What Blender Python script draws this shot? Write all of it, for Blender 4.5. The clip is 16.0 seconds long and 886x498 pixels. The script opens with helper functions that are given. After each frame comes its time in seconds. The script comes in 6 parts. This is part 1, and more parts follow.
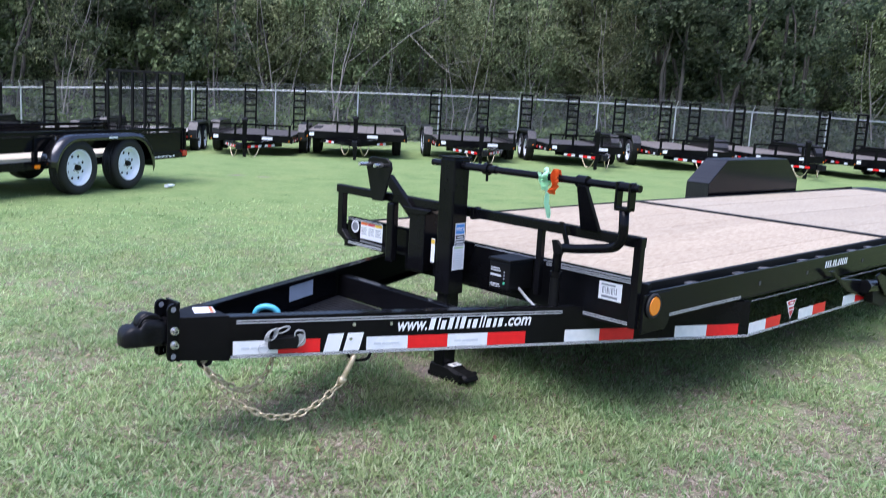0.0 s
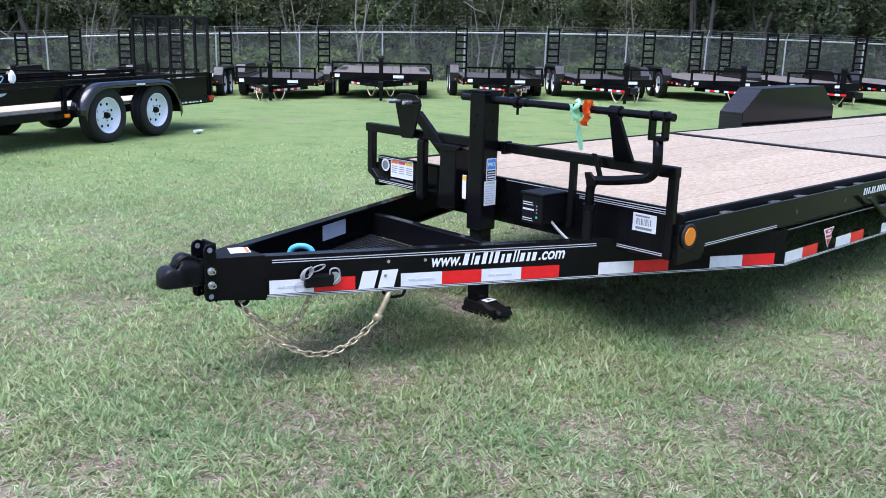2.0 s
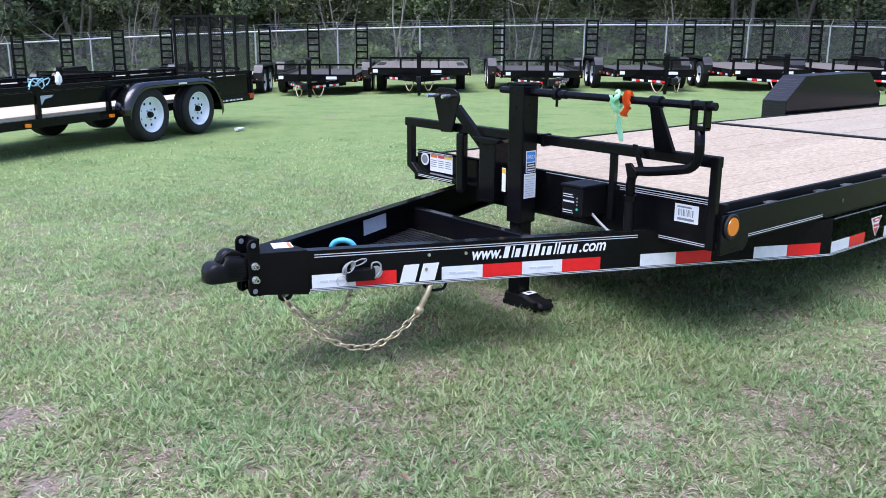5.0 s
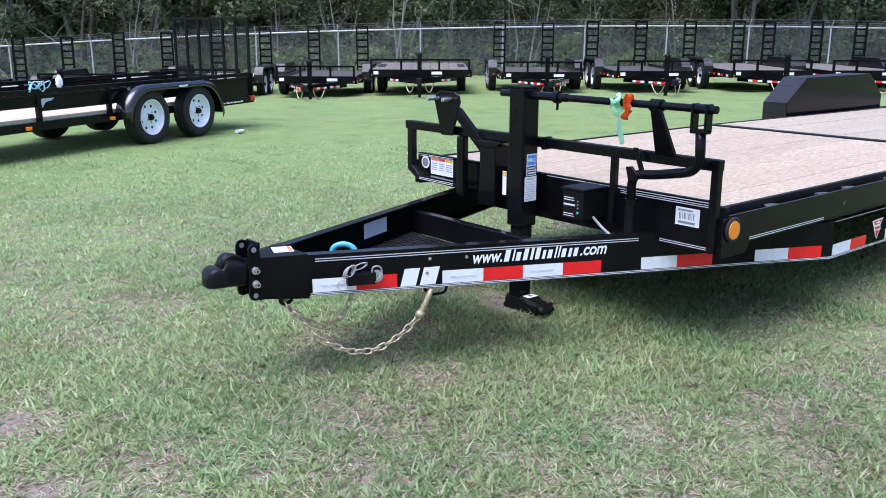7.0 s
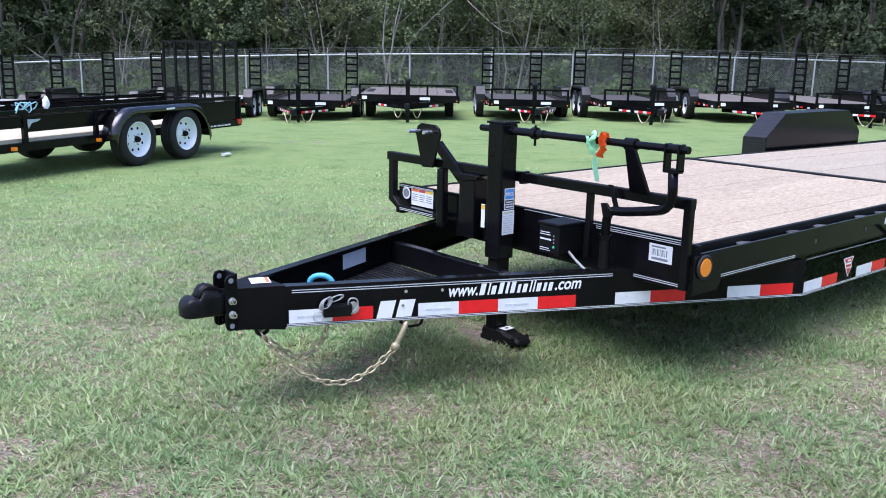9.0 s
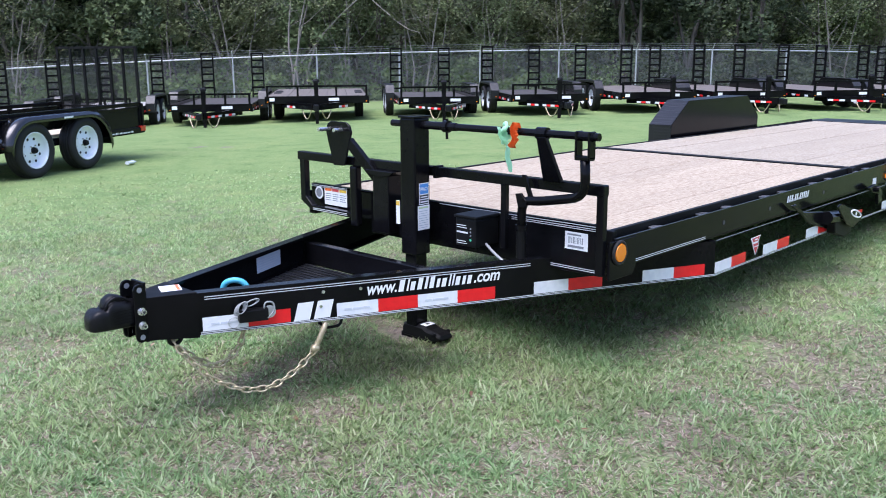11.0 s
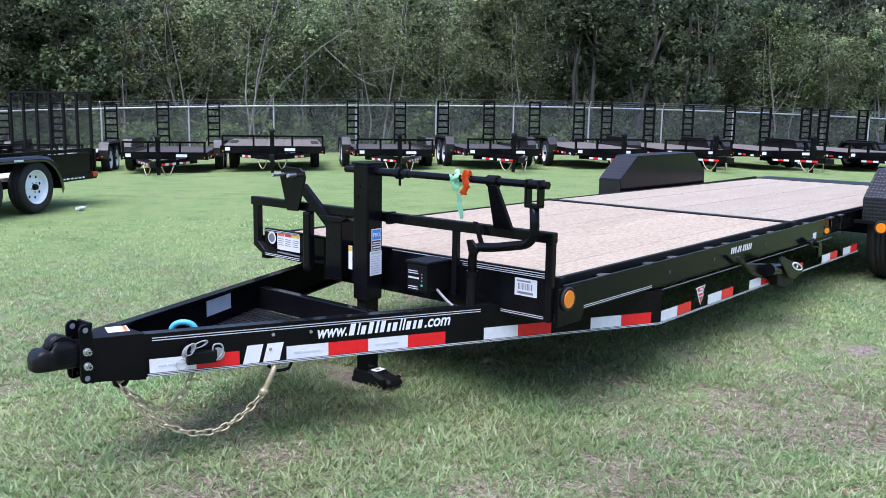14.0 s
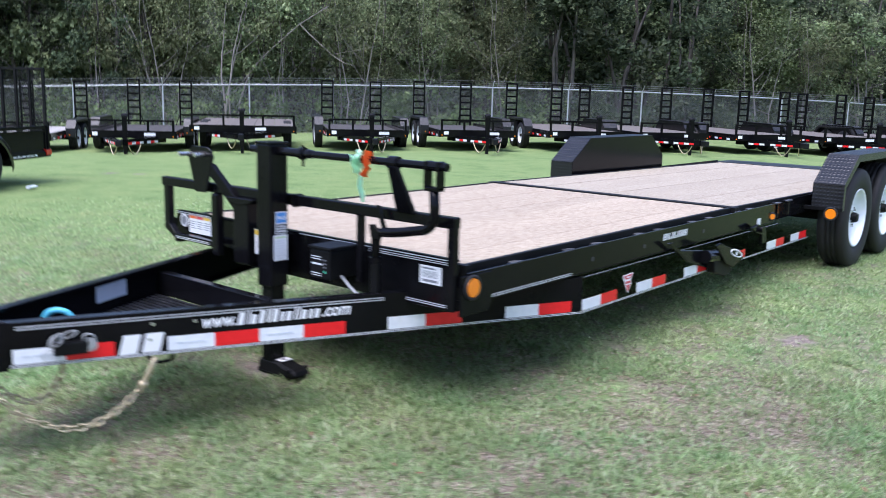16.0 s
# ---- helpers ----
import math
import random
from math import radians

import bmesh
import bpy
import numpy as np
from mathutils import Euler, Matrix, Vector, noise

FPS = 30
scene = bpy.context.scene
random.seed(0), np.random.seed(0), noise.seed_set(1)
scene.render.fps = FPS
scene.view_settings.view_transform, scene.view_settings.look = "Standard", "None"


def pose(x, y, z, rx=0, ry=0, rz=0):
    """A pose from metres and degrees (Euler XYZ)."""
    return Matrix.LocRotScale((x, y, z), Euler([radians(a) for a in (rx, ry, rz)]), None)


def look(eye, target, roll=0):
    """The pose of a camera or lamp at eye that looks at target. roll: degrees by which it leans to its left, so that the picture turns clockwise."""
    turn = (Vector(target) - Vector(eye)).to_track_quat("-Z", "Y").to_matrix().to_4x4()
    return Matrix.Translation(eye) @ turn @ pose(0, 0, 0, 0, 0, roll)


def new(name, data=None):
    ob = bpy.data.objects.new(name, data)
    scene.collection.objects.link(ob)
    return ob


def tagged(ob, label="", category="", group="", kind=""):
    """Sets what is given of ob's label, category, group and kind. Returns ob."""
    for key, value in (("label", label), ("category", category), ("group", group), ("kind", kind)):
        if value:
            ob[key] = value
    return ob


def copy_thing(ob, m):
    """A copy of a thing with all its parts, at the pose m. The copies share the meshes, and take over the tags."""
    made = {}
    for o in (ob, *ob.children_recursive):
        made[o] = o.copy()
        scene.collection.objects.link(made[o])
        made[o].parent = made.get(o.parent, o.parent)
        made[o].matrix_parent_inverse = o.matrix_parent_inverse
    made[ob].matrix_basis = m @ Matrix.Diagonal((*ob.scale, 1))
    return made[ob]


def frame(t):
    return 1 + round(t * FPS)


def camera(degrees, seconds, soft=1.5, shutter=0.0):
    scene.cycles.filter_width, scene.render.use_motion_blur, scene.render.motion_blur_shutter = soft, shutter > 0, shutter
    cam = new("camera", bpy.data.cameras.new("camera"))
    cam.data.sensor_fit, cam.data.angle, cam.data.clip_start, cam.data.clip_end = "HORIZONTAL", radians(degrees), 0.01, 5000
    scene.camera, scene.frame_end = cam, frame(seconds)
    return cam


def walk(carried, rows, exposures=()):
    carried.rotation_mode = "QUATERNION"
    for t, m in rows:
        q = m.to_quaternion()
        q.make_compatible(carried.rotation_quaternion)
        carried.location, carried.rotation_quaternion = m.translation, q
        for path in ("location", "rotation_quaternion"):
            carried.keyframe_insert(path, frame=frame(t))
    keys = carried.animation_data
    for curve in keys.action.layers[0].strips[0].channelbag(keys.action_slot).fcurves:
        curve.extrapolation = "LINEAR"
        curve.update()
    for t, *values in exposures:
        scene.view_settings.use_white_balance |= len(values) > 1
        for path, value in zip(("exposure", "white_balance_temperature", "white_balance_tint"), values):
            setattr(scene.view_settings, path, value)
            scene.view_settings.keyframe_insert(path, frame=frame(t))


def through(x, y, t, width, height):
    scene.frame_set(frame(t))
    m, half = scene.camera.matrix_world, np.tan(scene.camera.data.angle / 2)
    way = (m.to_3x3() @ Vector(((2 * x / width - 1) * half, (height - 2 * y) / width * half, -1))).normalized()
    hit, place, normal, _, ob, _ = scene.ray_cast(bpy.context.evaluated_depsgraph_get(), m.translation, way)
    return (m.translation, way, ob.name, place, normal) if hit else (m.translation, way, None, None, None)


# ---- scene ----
cam = camera(53.09, 16.0, soft=0.75, shutter=0.5)
PATH = [
    (0, (-3.094, -2.881, 1.396), (-1.711, -1.478, 1.056), 3.23),
    (0.5, (-3.104, -2.874, 1.394), (-1.749, -1.466, 0.968), 3.32),
    (1, (-3.110, -2.891, 1.387), (-1.757, -1.485, 0.947), 1.73),
    (1.5, (-3.107, -2.880, 1.381), (-1.761, -1.472, 0.927), 2.68),
    (2, (-3.102, -2.870, 1.375), (-1.781, -1.445, 0.901), 1.50),
    (2.5, (-3.109, -2.873, 1.376), (-1.802, -1.439, 0.890), 1.89),
    (3, (-3.111, -2.865, 1.367), (-1.828, -1.416, 0.863), 0.86),
    (3.5, (-3.116, -2.871, 1.383), (-1.849, -1.406, 0.887), 1.10),
    (4, (-3.118, -2.876, 1.375), (-1.862, -1.398, 0.889), 0.77),
    (6.5, (-3.102, -2.874, 1.373), (-1.846, -1.397, 0.883), -0.07),
    (7, (-3.108, -2.872, 1.382), (-1.857, -1.389, 0.897), 0.18),
    (7.5, (-3.114, -2.878, 1.381), (-1.875, -1.382, 0.902), -0.34),
    (8, (-3.090, -2.896, 1.420), (-1.839, -1.384, 1.034), -3.36),
    (8.2, (-3.099, -2.927, 1.436), (-1.870, -1.398, 1.045), -0.55),
    (10.3, (-3.081, -2.909, 1.398), (-1.725, -1.516, 0.926), 1.7),
    (10.5, (-3.074, -2.897, 1.392), (-1.692, -1.528, 0.925), 1.90),
    (11, (-3.071, -2.897, 1.409), (-1.655, -1.552, 0.975), -0.33),
    (11.5, (-3.062, -2.903, 1.407), (-1.624, -1.579, 0.988), -0.58),
    (12, (-3.060, -2.896, 1.399), (-1.601, -1.590, 0.993), -0.15),
    (12.5, (-3.073, -2.914, 1.398), (-1.599, -1.622, 0.999), 0.49),
    (13, (-3.087, -2.928, 1.396), (-1.598, -1.639, 1.050), 1.52),
    (13.5, (-3.091, -2.932, 1.379), (-1.593, -1.649, 1.047), 0.89),
    (14, (-3.093, -2.936, 1.384), (-1.593, -1.652, 1.068), 0.95),
    (14.5, (-3.086, -2.932, 1.395), (-1.597, -1.633, 1.087), 1.84),
    (15, (-3.079, -2.937, 1.388), (-1.573, -1.666, 1.051), 1.70),
    (15.5, (-3.019, -2.953, 1.380), (-1.495, -1.704, 1.038), 2.09),
    (15.8, (-2.880, -3.020, 1.383), (-1.368, -1.759, 1.035), 1.2),
    (15.9, (-2.812, -3.036, 1.382), (-1.295, -1.780, 1.031), 0.8),
    (16, (-2.720, -3.070, 1.374), (-1.205, -1.815, 1.018), 1.5),
]
walk(cam, [(t, look(eye, target, roll)) for t, eye, target, roll in PATH], exposures=[(0.0, 0.97, 5560, 21), (16.0, 0.97, 5560, 21)])

# ---- world and sun: bright overcast sky, sun behind thin cloud ----
world = bpy.data.worlds.new("world")
scene.world = world
world.use_nodes = True
wn = world.node_tree
sky = wn.nodes.new("ShaderNodeTexSky")
sky.sky_type = "NISHITA"
sky.sun_disc = False
sky.sun_elevation = radians(69)
sky.sun_rotation = radians(-98)
sky.air_density, sky.dust_density, sky.ozone_density = 1.0, 3.0, 1.0
bg = wn.nodes["Background"]
wn.links.new(sky.outputs[0], bg.inputs[0])
bg.inputs[1].default_value = 0.15
sun_data = bpy.data.lights.new("sun", "SUN")
sun_data.energy, sun_data.angle, sun_data.color = 2.15, radians(52), (1.0, 0.96, 0.9)
sun_ob = new("sun", sun_data)
sun_ob.matrix_world = look((-5.9, -0.8, 16), (0, 0, 0))


# ---- materials ----
def mat(name, color, rough=0.5, metal=0.0, coat=0.0, spec=0.5):
    m = bpy.data.materials.new(name)
    m.use_nodes = True
    b = m.node_tree.nodes["Principled BSDF"]
    b.inputs["Base Color"].default_value = (*color, 1)
    b.inputs["Roughness"].default_value = rough
    b.inputs["Metallic"].default_value = metal
    b.inputs["Coat Weight"].default_value = coat
    b.inputs["Coat Roughness"].default_value = 0.08
    b.inputs["Specular IOR Level"].default_value = spec
    return m


def node(m, kind, **values):
    n = m.node_tree.nodes.new(kind)
    for key, value in values.items():
        n.inputs[key].default_value = value
    return n


def wire(m, a, out, b, inp):
    m.node_tree.links.new(a.outputs[out], b.inputs[inp])


def coords(m, scale=(1, 1, 1), kind="Object"):
    tc = m.node_tree.nodes.new("ShaderNodeTexCoord")
    mp = m.node_tree.nodes.new("ShaderNodeMapping")
    mp.inputs["Scale"].default_value = scale
    wire(m, tc, kind, mp, "Vector")
    return mp


def ramp(m, stops):
    r = m.node_tree.nodes.new("ShaderNodeValToRGB")
    e = r.color_ramp.elements
    while len(e) < len(stops):
        e.new(0.5)
    for el, (pos, col) in zip(e, stops):
        el.position, el.color = pos, (*col, 1)
    return r


def bump(m, height_node, out, strength, distance):
    b = node(m, "ShaderNodeBump", Strength=strength, Distance=distance)
    wire(m, height_node, out, b, "Height")
    wire(m, b, "Normal", m.node_tree.nodes["Principled BSDF"], "Normal")
    return b


def noise_tex(m, scale, detail=4.0, rough=0.55, space=None):
    n = node(m, "ShaderNodeTexNoise", Scale=scale, Detail=detail, Roughness=rough)
    if space:
        wire(m, space, "Vector", n, "Vector")
    return n


def translucent(m, colour_node, share):
    """Lets a share of the light through, as thin leaves do."""
    b = m.node_tree.nodes["Principled BSDF"]
    out = m.node_tree.nodes["Material Output"]
    t = m.node_tree.nodes.new("ShaderNodeBsdfTranslucent")
    wire(m, colour_node, "Color", t, "Color")
    x = node(m, "ShaderNodeMixShader", Fac=share)
    wire(m, b, 0, x, 1)
    wire(m, t, 0, x, 2)
    wire(m, x, 0, out, "Surface")


def film(name, colour):
    """Thin coloured plastic that lets light through."""
    m = mat(name, colour, 0.45)
    c = m.node_tree.nodes.new("ShaderNodeRGB")
    c.outputs[0].default_value = (*colour, 1)
    translucent(m, c, 0.5)
    return m


def varied(name, c1, c2, scale, rough=(0.4, 0.6), metal=0.0, coat=0.0, bump_s=0.15, bump_d=0.002, fine=None, stretch=(1, 1, 1), spec=0.5):
    """A surface whose colour and gloss wander at one scale, with relief at a finer one."""
    m = mat(name, c1, rough[0], metal, coat, spec)
    b = m.node_tree.nodes["Principled BSDF"]
    sp = coords(m, stretch)
    n = noise_tex(m, scale, 6.0, 0.6, sp)
    r = ramp(m, [(0.35, c1), (0.68, c2)])
    wire(m, n, "Fac", r, "Fac")
    wire(m, r, "Color", b, "Base Color")
    mr = node(m, "ShaderNodeMapRange")
    mr.inputs["To Min"].default_value, mr.inputs["To Max"].default_value = rough
    wire(m, n, "Fac", mr, "Value")
    wire(m, mr, "Result", b, "Roughness")
    f = noise_tex(m, fine or scale * 12, 3.0, 0.5, sp)
    bump(m, f, "Fac", bump_s, bump_d)
    return m


BLACK = varied("black_powder_coat", (0.0035, 0.0035, 0.0042), (0.0065, 0.0065, 0.0075), 3.0, (0.10, 0.22), 0, 0.0, 0.03, 0.001, 160, spec=0.13)
BLACK_GLOSS = varied("glossy_black_paint", (0.004, 0.004, 0.0045), (0.007, 0.007, 0.0075), 3.0, (0.18, 0.30), 0, 0.6, 0.03, 0.001, 120, spec=0.5)
BLACK_DULL = varied("dull_black_steel", (0.002, 0.002, 0.0022), (0.007, 0.007, 0.007), 9.0, (0.4, 0.65), 0, 0, 0.2, 0.001, 120, spec=0.18)
CAST = varied("cast_black_iron", (0.004, 0.004, 0.005), (0.010, 0.010, 0.011), 20.0, (0.3, 0.45), 0, 0, 0.4, 0.002, 220, spec=0.2)
MESH_STEEL = varied("satin_black_mesh", (0.012, 0.012, 0.014), (0.03, 0.03, 0.034), 12.0, (0.25, 0.4), 0, 0, 0.1, 0.001, 120, spec=0.6)
RUBBER = varied("tyre_rubber", (0.005, 0.005, 0.005), (0.012, 0.0115, 0.011), 6.0, (0.6, 0.85), 0, 0, 0.2, 0.001, 90)
RIM = varied("white_painted_rim", (0.72, 0.76, 0.82), (0.8, 0.82, 0.85), 4.0, (0.25, 0.35), 0, 0.2, 0.03, 0.001)
WHITE_TAPE = varied("white_reflective_tape", (0.72, 0.74, 0.76), (0.82, 0.83, 0.84), 30.0, (0.25, 0.4), 0, 0.3, 0.1, 0.0005, 300)
RED_TAPE = varied("red_reflective_tape", (0.70, 0.008, 0.010), (0.80, 0.012, 0.014), 30.0, (0.3, 0.45), 0, 0.0, 0.1, 0.0005, 300)
WHITE_INK = mat("white_vinyl", (0.82, 0.82, 0.82), 0.4)
GREY_INK = mat("grey_print", (0.22, 0.23, 0.25), 0.5)
DARK_INK = mat("dark_print", (0.03, 0.03, 0.035), 0.5)
PIN_WHITE = mat("silver_pinstripe", (0.62, 0.63, 0.66), 0.35, 0.2)
LABEL_GREY = varied("grey_blue_label", (0.42, 0.46, 0.52), (0.5, 0.54, 0.58), 20.0, (0.3, 0.5))
TAPE_PRINT = varied("faint_tape_print", (0.56, 0.59, 0.63), (0.63, 0.66, 0.69), 20.0, (0.3, 0.5))
BLUE_INK = mat("blue_print", (0.06, 0.25, 0.62), 0.4)
YELLOW_INK = mat("yellow_print", (0.75, 0.5, 0.05), 0.45)
ORANGE_INK = mat("orange_print", (0.75, 0.16, 0.03), 0.45)
RED_INK = mat("red_print", (0.55, 0.06, 0.06), 0.45)
AMBER = mat("amber_lens", (0.85, 0.24, 0.005), 0.15, 0, 0.5)
RED_LENS = mat("red_lens", (0.45, 0.02, 0.01), 0.15, 0, 0.5)
CHROME = varied("zinc_bolt", (0.6, 0.6, 0.6), (0.75, 0.75, 0.73), 40, (0.2, 0.35), 0.9)
CHAIN = varied("yellow_zinc_chain", (0.36, 0.30, 0.17), (0.56, 0.49, 0.34), 45, (0.3, 0.5), 0.45)
GALV = varied("galvanised_steel", (0.5, 0.51, 0.53), (0.62, 0.63, 0.65), 8, (0.35, 0.5), 0.7)
GALV_DULL = varied("weathered_wire", (0.24, 0.245, 0.25), (0.34, 0.345, 0.35), 8, (0.5, 0.65), 0.4)
BLUE_HOSE = mat("light_blue_rubber", (0.09, 0.42, 0.55), 0.45)
CABLE = mat("grey_cable", (0.3, 0.31, 0.31), 0.4)
GREEN_RIBBON = film("mint_green_ribbon", (0.66, 0.97, 0.74))
ORANGE_RIBBON = film("orange_ribbon", (0.95, 0.25, 0.05))


def tread_plate():
    m = varied("black_tread_plate", (0.005, 0.005, 0.006), (0.011, 0.011, 0.012), 5.0, (0.25, 0.38))
    sp = coords(m, (1, 1, 1))
    a = node(m, "ShaderNodeTexVoronoi", Scale=38.0, Randomness=0.0)
    wire(m, sp, "Vector", a, "Vector")
    r = ramp(m, [(0.25, (1, 1, 1)), (0.5, (0, 0, 0))])
    wire(m, a, "Distance", r, "Fac")
    bump(m, r, "Color", 0.5, 0.004)
    return m


TREAD = tread_plate()
# black paint catching the sky: the sheen is put into a grey base colour
SKY_LIT_STEEL = varied("sky_lit_black_steel", (0.05, 0.05, 0.054), (0.16, 0.16, 0.165), 14.0, (0.3, 0.5), 0.3, 0, 0.2, 0.001, 90)


def wood(name, c1, c2, c3):
    m = mat(name, c1, 0.7)
    b = m.node_tree.nodes["Principled BSDF"]
    tc = m.node_tree.nodes.new("ShaderNodeTexCoord")
    info = m.node_tree.nodes.new("ShaderNodeObjectInfo")
    sh = node(m, "ShaderNodeVectorMath")
    sh.operation = "MULTIPLY_ADD"
    sh.inputs[1].default_value = (1, 1, 1)
    comb = m.node_tree.nodes.new("ShaderNodeCombineXYZ")
    mul = node(m, "ShaderNodeMath")
    mul.operation = "MULTIPLY"
    mul.inputs[1].default_value = 37.0
    wire(m, info, "Random", mul, 0)
    wire(m, mul, 0, comb, "X")
    wire(m, mul, 0, comb, "Z")
    wire(m, tc, "Object", sh, 0)
    wire(m, comb, 0, sh, 2)
    mp = node(m, "ShaderNodeMapping")
    mp.inputs["Scale"].default_value = (5.5, 26, 26)
    wire(m, sh, 0, mp, "Vector")
    grain = noise_tex(m, 3.4, 10.0, 0.75, mp)
    r = ramp(m, [(0.33, c1), (0.5, c2), (0.67, c3)])
    wire(m, grain, "Fac", r, "Fac")
    big = noise_tex(m, 1.3, 3.0, 0.5)
    wire(m, sh, 0, big, "Vector")
    mix = node(m, "ShaderNodeMix")
    mix.data_type, mix.blend_type = "RGBA", "MULTIPLY"
    mix.inputs[0].default_value = 0.35
    r2 = ramp(m, [(0.3, (0.75, 0.72, 0.68)), (0.65, (1, 1, 1))])
    wire(m, big, "Fac", r2, "Fac")
    wire(m, r, "Color", mix, 6)
    wire(m, r2, "Color", mix, 7)
    hsv = node(m, "ShaderNodeHueSaturation")
    vr = node(m, "ShaderNodeMapRange")
    vr.inputs["To Min"].default_value, vr.inputs["To Max"].default_value = 0.94, 1.05
    wire(m, info, "Random", vr, "Value")
    wire(m, vr, "Result", hsv, "Value")
    wire(m, mix, 2, hsv, "Color")
    wire(m, hsv, "Color", b, "Base Color")
    bump(m, grain, "Fac", 0.25, 0.002)
    return m


WOOD = wood("raw_pine_plank", (0.22, 0.162, 0.098), (0.385, 0.315, 0.222), (0.50, 0.428, 0.325))
WOOD_REAR = wood("greyed_pine_plank", (0.22, 0.175, 0.112), (0.37, 0.316, 0.233), (0.47, 0.412, 0.322))
WOOD_GREY = wood("weathered_plank", (0.085, 0.072, 0.06), (0.14, 0.122, 0.105), (0.20, 0.178, 0.158))

WOOD_PALE = wood("pale_bleached_plank", (0.25, 0.235, 0.215), (0.36, 0.345, 0.32), (0.46, 0.445, 0.42))
WOOD_CREAM = wood("fresh_cream_plank", (0.36, 0.30, 0.19), (0.54, 0.47, 0.34), (0.64, 0.57, 0.44))
WOOD_DARK = wood("dark_worn_plank", (0.03, 0.028, 0.026), (0.055, 0.05, 0.047), (0.09, 0.085, 0.08))


# ---- mesh helpers ----
def part(name, bm, material, parent, label="", smooth=False):
    me = bpy.data.meshes.new(name)
    bm.normal_update()
    bm.to_mesh(me)
    bm.free()
    me.materials.append(material)
    if smooth:
        for poly in me.polygons:
            poly.use_smooth = True
    ob = new(name, me)
    ob.parent = parent
    if label:
        ob["label"] = label
    return ob


def again(name, mesh, m, parent):
    """One more piece on a mesh that is there already."""
    ob = new(name, mesh)
    ob.parent = parent
    ob.matrix_basis = m
    return ob


def thing(name, m, label, category, group="", kind=""):
    ob = new(name)
    ob.empty_display_size = 0.2
    ob.matrix_basis = m
    return tagged(ob, label, category, group, kind)


def box(bm, x0, x1, y0, y1, z0, z1, bev=0.0, m=None):
    c = bmesh.ops.create_cube(bm, size=1.0)["verts"]
    for v in c:
        v.co = Vector(((x0 + x1) / 2 + v.co.x * (x1 - x0), (y0 + y1) / 2 + v.co.y * (y1 - y0), (z0 + z1) / 2 + v.co.z * (z1 - z0)))
    if m:
        bmesh.ops.transform(bm, matrix=m, verts=c)
    if bev:
        bmesh.ops.bevel(bm, geom=list({e for v in c for e in v.link_edges}), offset=bev, segments=2, profile=0.6, affect="EDGES")
    return bm


def boxed(x0, x1, y0, y1, z0, z1, bev=0.004, m=None):
    return box(bmesh.new(), x0, x1, y0, y1, z0, z1, bev, m)


def rod(bm, a, b, r, seg=12, r2=None):
    a, b = Vector(a), Vector(b)
    c = bmesh.ops.create_cone(bm, cap_ends=True, segments=seg, radius1=r, radius2=r if r2 is None else r2, depth=(b - a).length)["verts"]
    q = (b - a).to_track_quat("Z", "Y").to_matrix().to_4x4()
    bmesh.ops.transform(bm, matrix=Matrix.Translation((a + b) / 2) @ q, verts=c)
    return bm


def beam(a, b, w, h, bev=0.004, bm=None):
    """A box beam between two points, w across and h high."""
    bm = bm or bmesh.new()
    a, b = Vector(a), Vector(b)
    q = (b - a).to_track_quat("X", "Z").to_matrix().to_4x4()
    n = (b - a).length
    return box(bm, 0, n, -w / 2, w / 2, -h / 2, h / 2, bev, Matrix.Translation(a) @ q)


def sweep(bm, pts, r, seg=10, closed=False):
    """A round bar along points."""
    pts = [Vector(p) for p in pts]
    rings = []
    n = len(pts)
    up = None
    for i, p in enumerate(pts):
        if closed:
            t = (pts[(i + 1) % n] - pts[i - 1]).normalized()
        else:
            t = (pts[min(i + 1, n - 1)] - pts[max(i - 1, 0)]).normalized()
        if up is None:
            up = t.orthogonal().normalized()
        up = (up - t * up.dot(t)).normalized()
        side = t.cross(up)
        rr = r[i] if isinstance(r, (list, tuple)) else r
        rings.append([bm.verts.new(p + (up * math.cos(k * 2 * math.pi / seg) + side * math.sin(k * 2 * math.pi / seg)) * rr) for k in range(seg)])
    for i in range(n if closed else n - 1):
        a, b = rings[i], rings[(i + 1) % n]
        for k in range(seg):
            bm.faces.new((a[k], a[(k + 1) % seg], b[(k + 1) % seg], b[k]))
    if not closed:
        bm.faces.new(rings[0][::-1])
        bm.faces.new(rings[-1])
    return bm


def rounded(pts, r=0.05, steps=5):
    """A polyline with its corners rounded."""
    pts = [Vector(p) for p in pts]
    out = [pts[0]]
    for a, b, c in zip(pts, pts[1:], pts[2:]):
        u, w = (a - b), (c - b)
        k = min(r, u.length / 2.1, w.length / 2.1)
        p, q = b + u.normalized() * k, b + w.normalized() * k
        for i in range(steps + 1):
            t = i / steps
            out.append(p * (1 - t) ** 2 + b * 2 * t * (1 - t) + q * t * t)
    return out + [pts[-1]]


def slab(pts, depth, m, bev=0.0):
    """A plate of the outline pts (u, v), extruded by depth along w, laid by m."""
    bm = bmesh.new()
    bot = [bm.verts.new((u, v, 0)) for u, v in pts]
    top = [bm.verts.new((u, v, depth)) for u, v in pts]
    n = len(pts)
    bm.faces.new(bot[::-1])
    bm.faces.new(top)
    for i in range(n):
        bm.faces.new((bot[i], bot[(i + 1) % n], top[(i + 1) % n], top[i]))
    bmesh.ops.recalc_face_normals(bm, faces=bm.faces)
    if bev:
        bmesh.ops.bevel(bm, geom=list(bm.edges), offset=bev, segments=1, affect="EDGES")
    bmesh.ops.transform(bm, matrix=m, verts=bm.verts)
    return bm


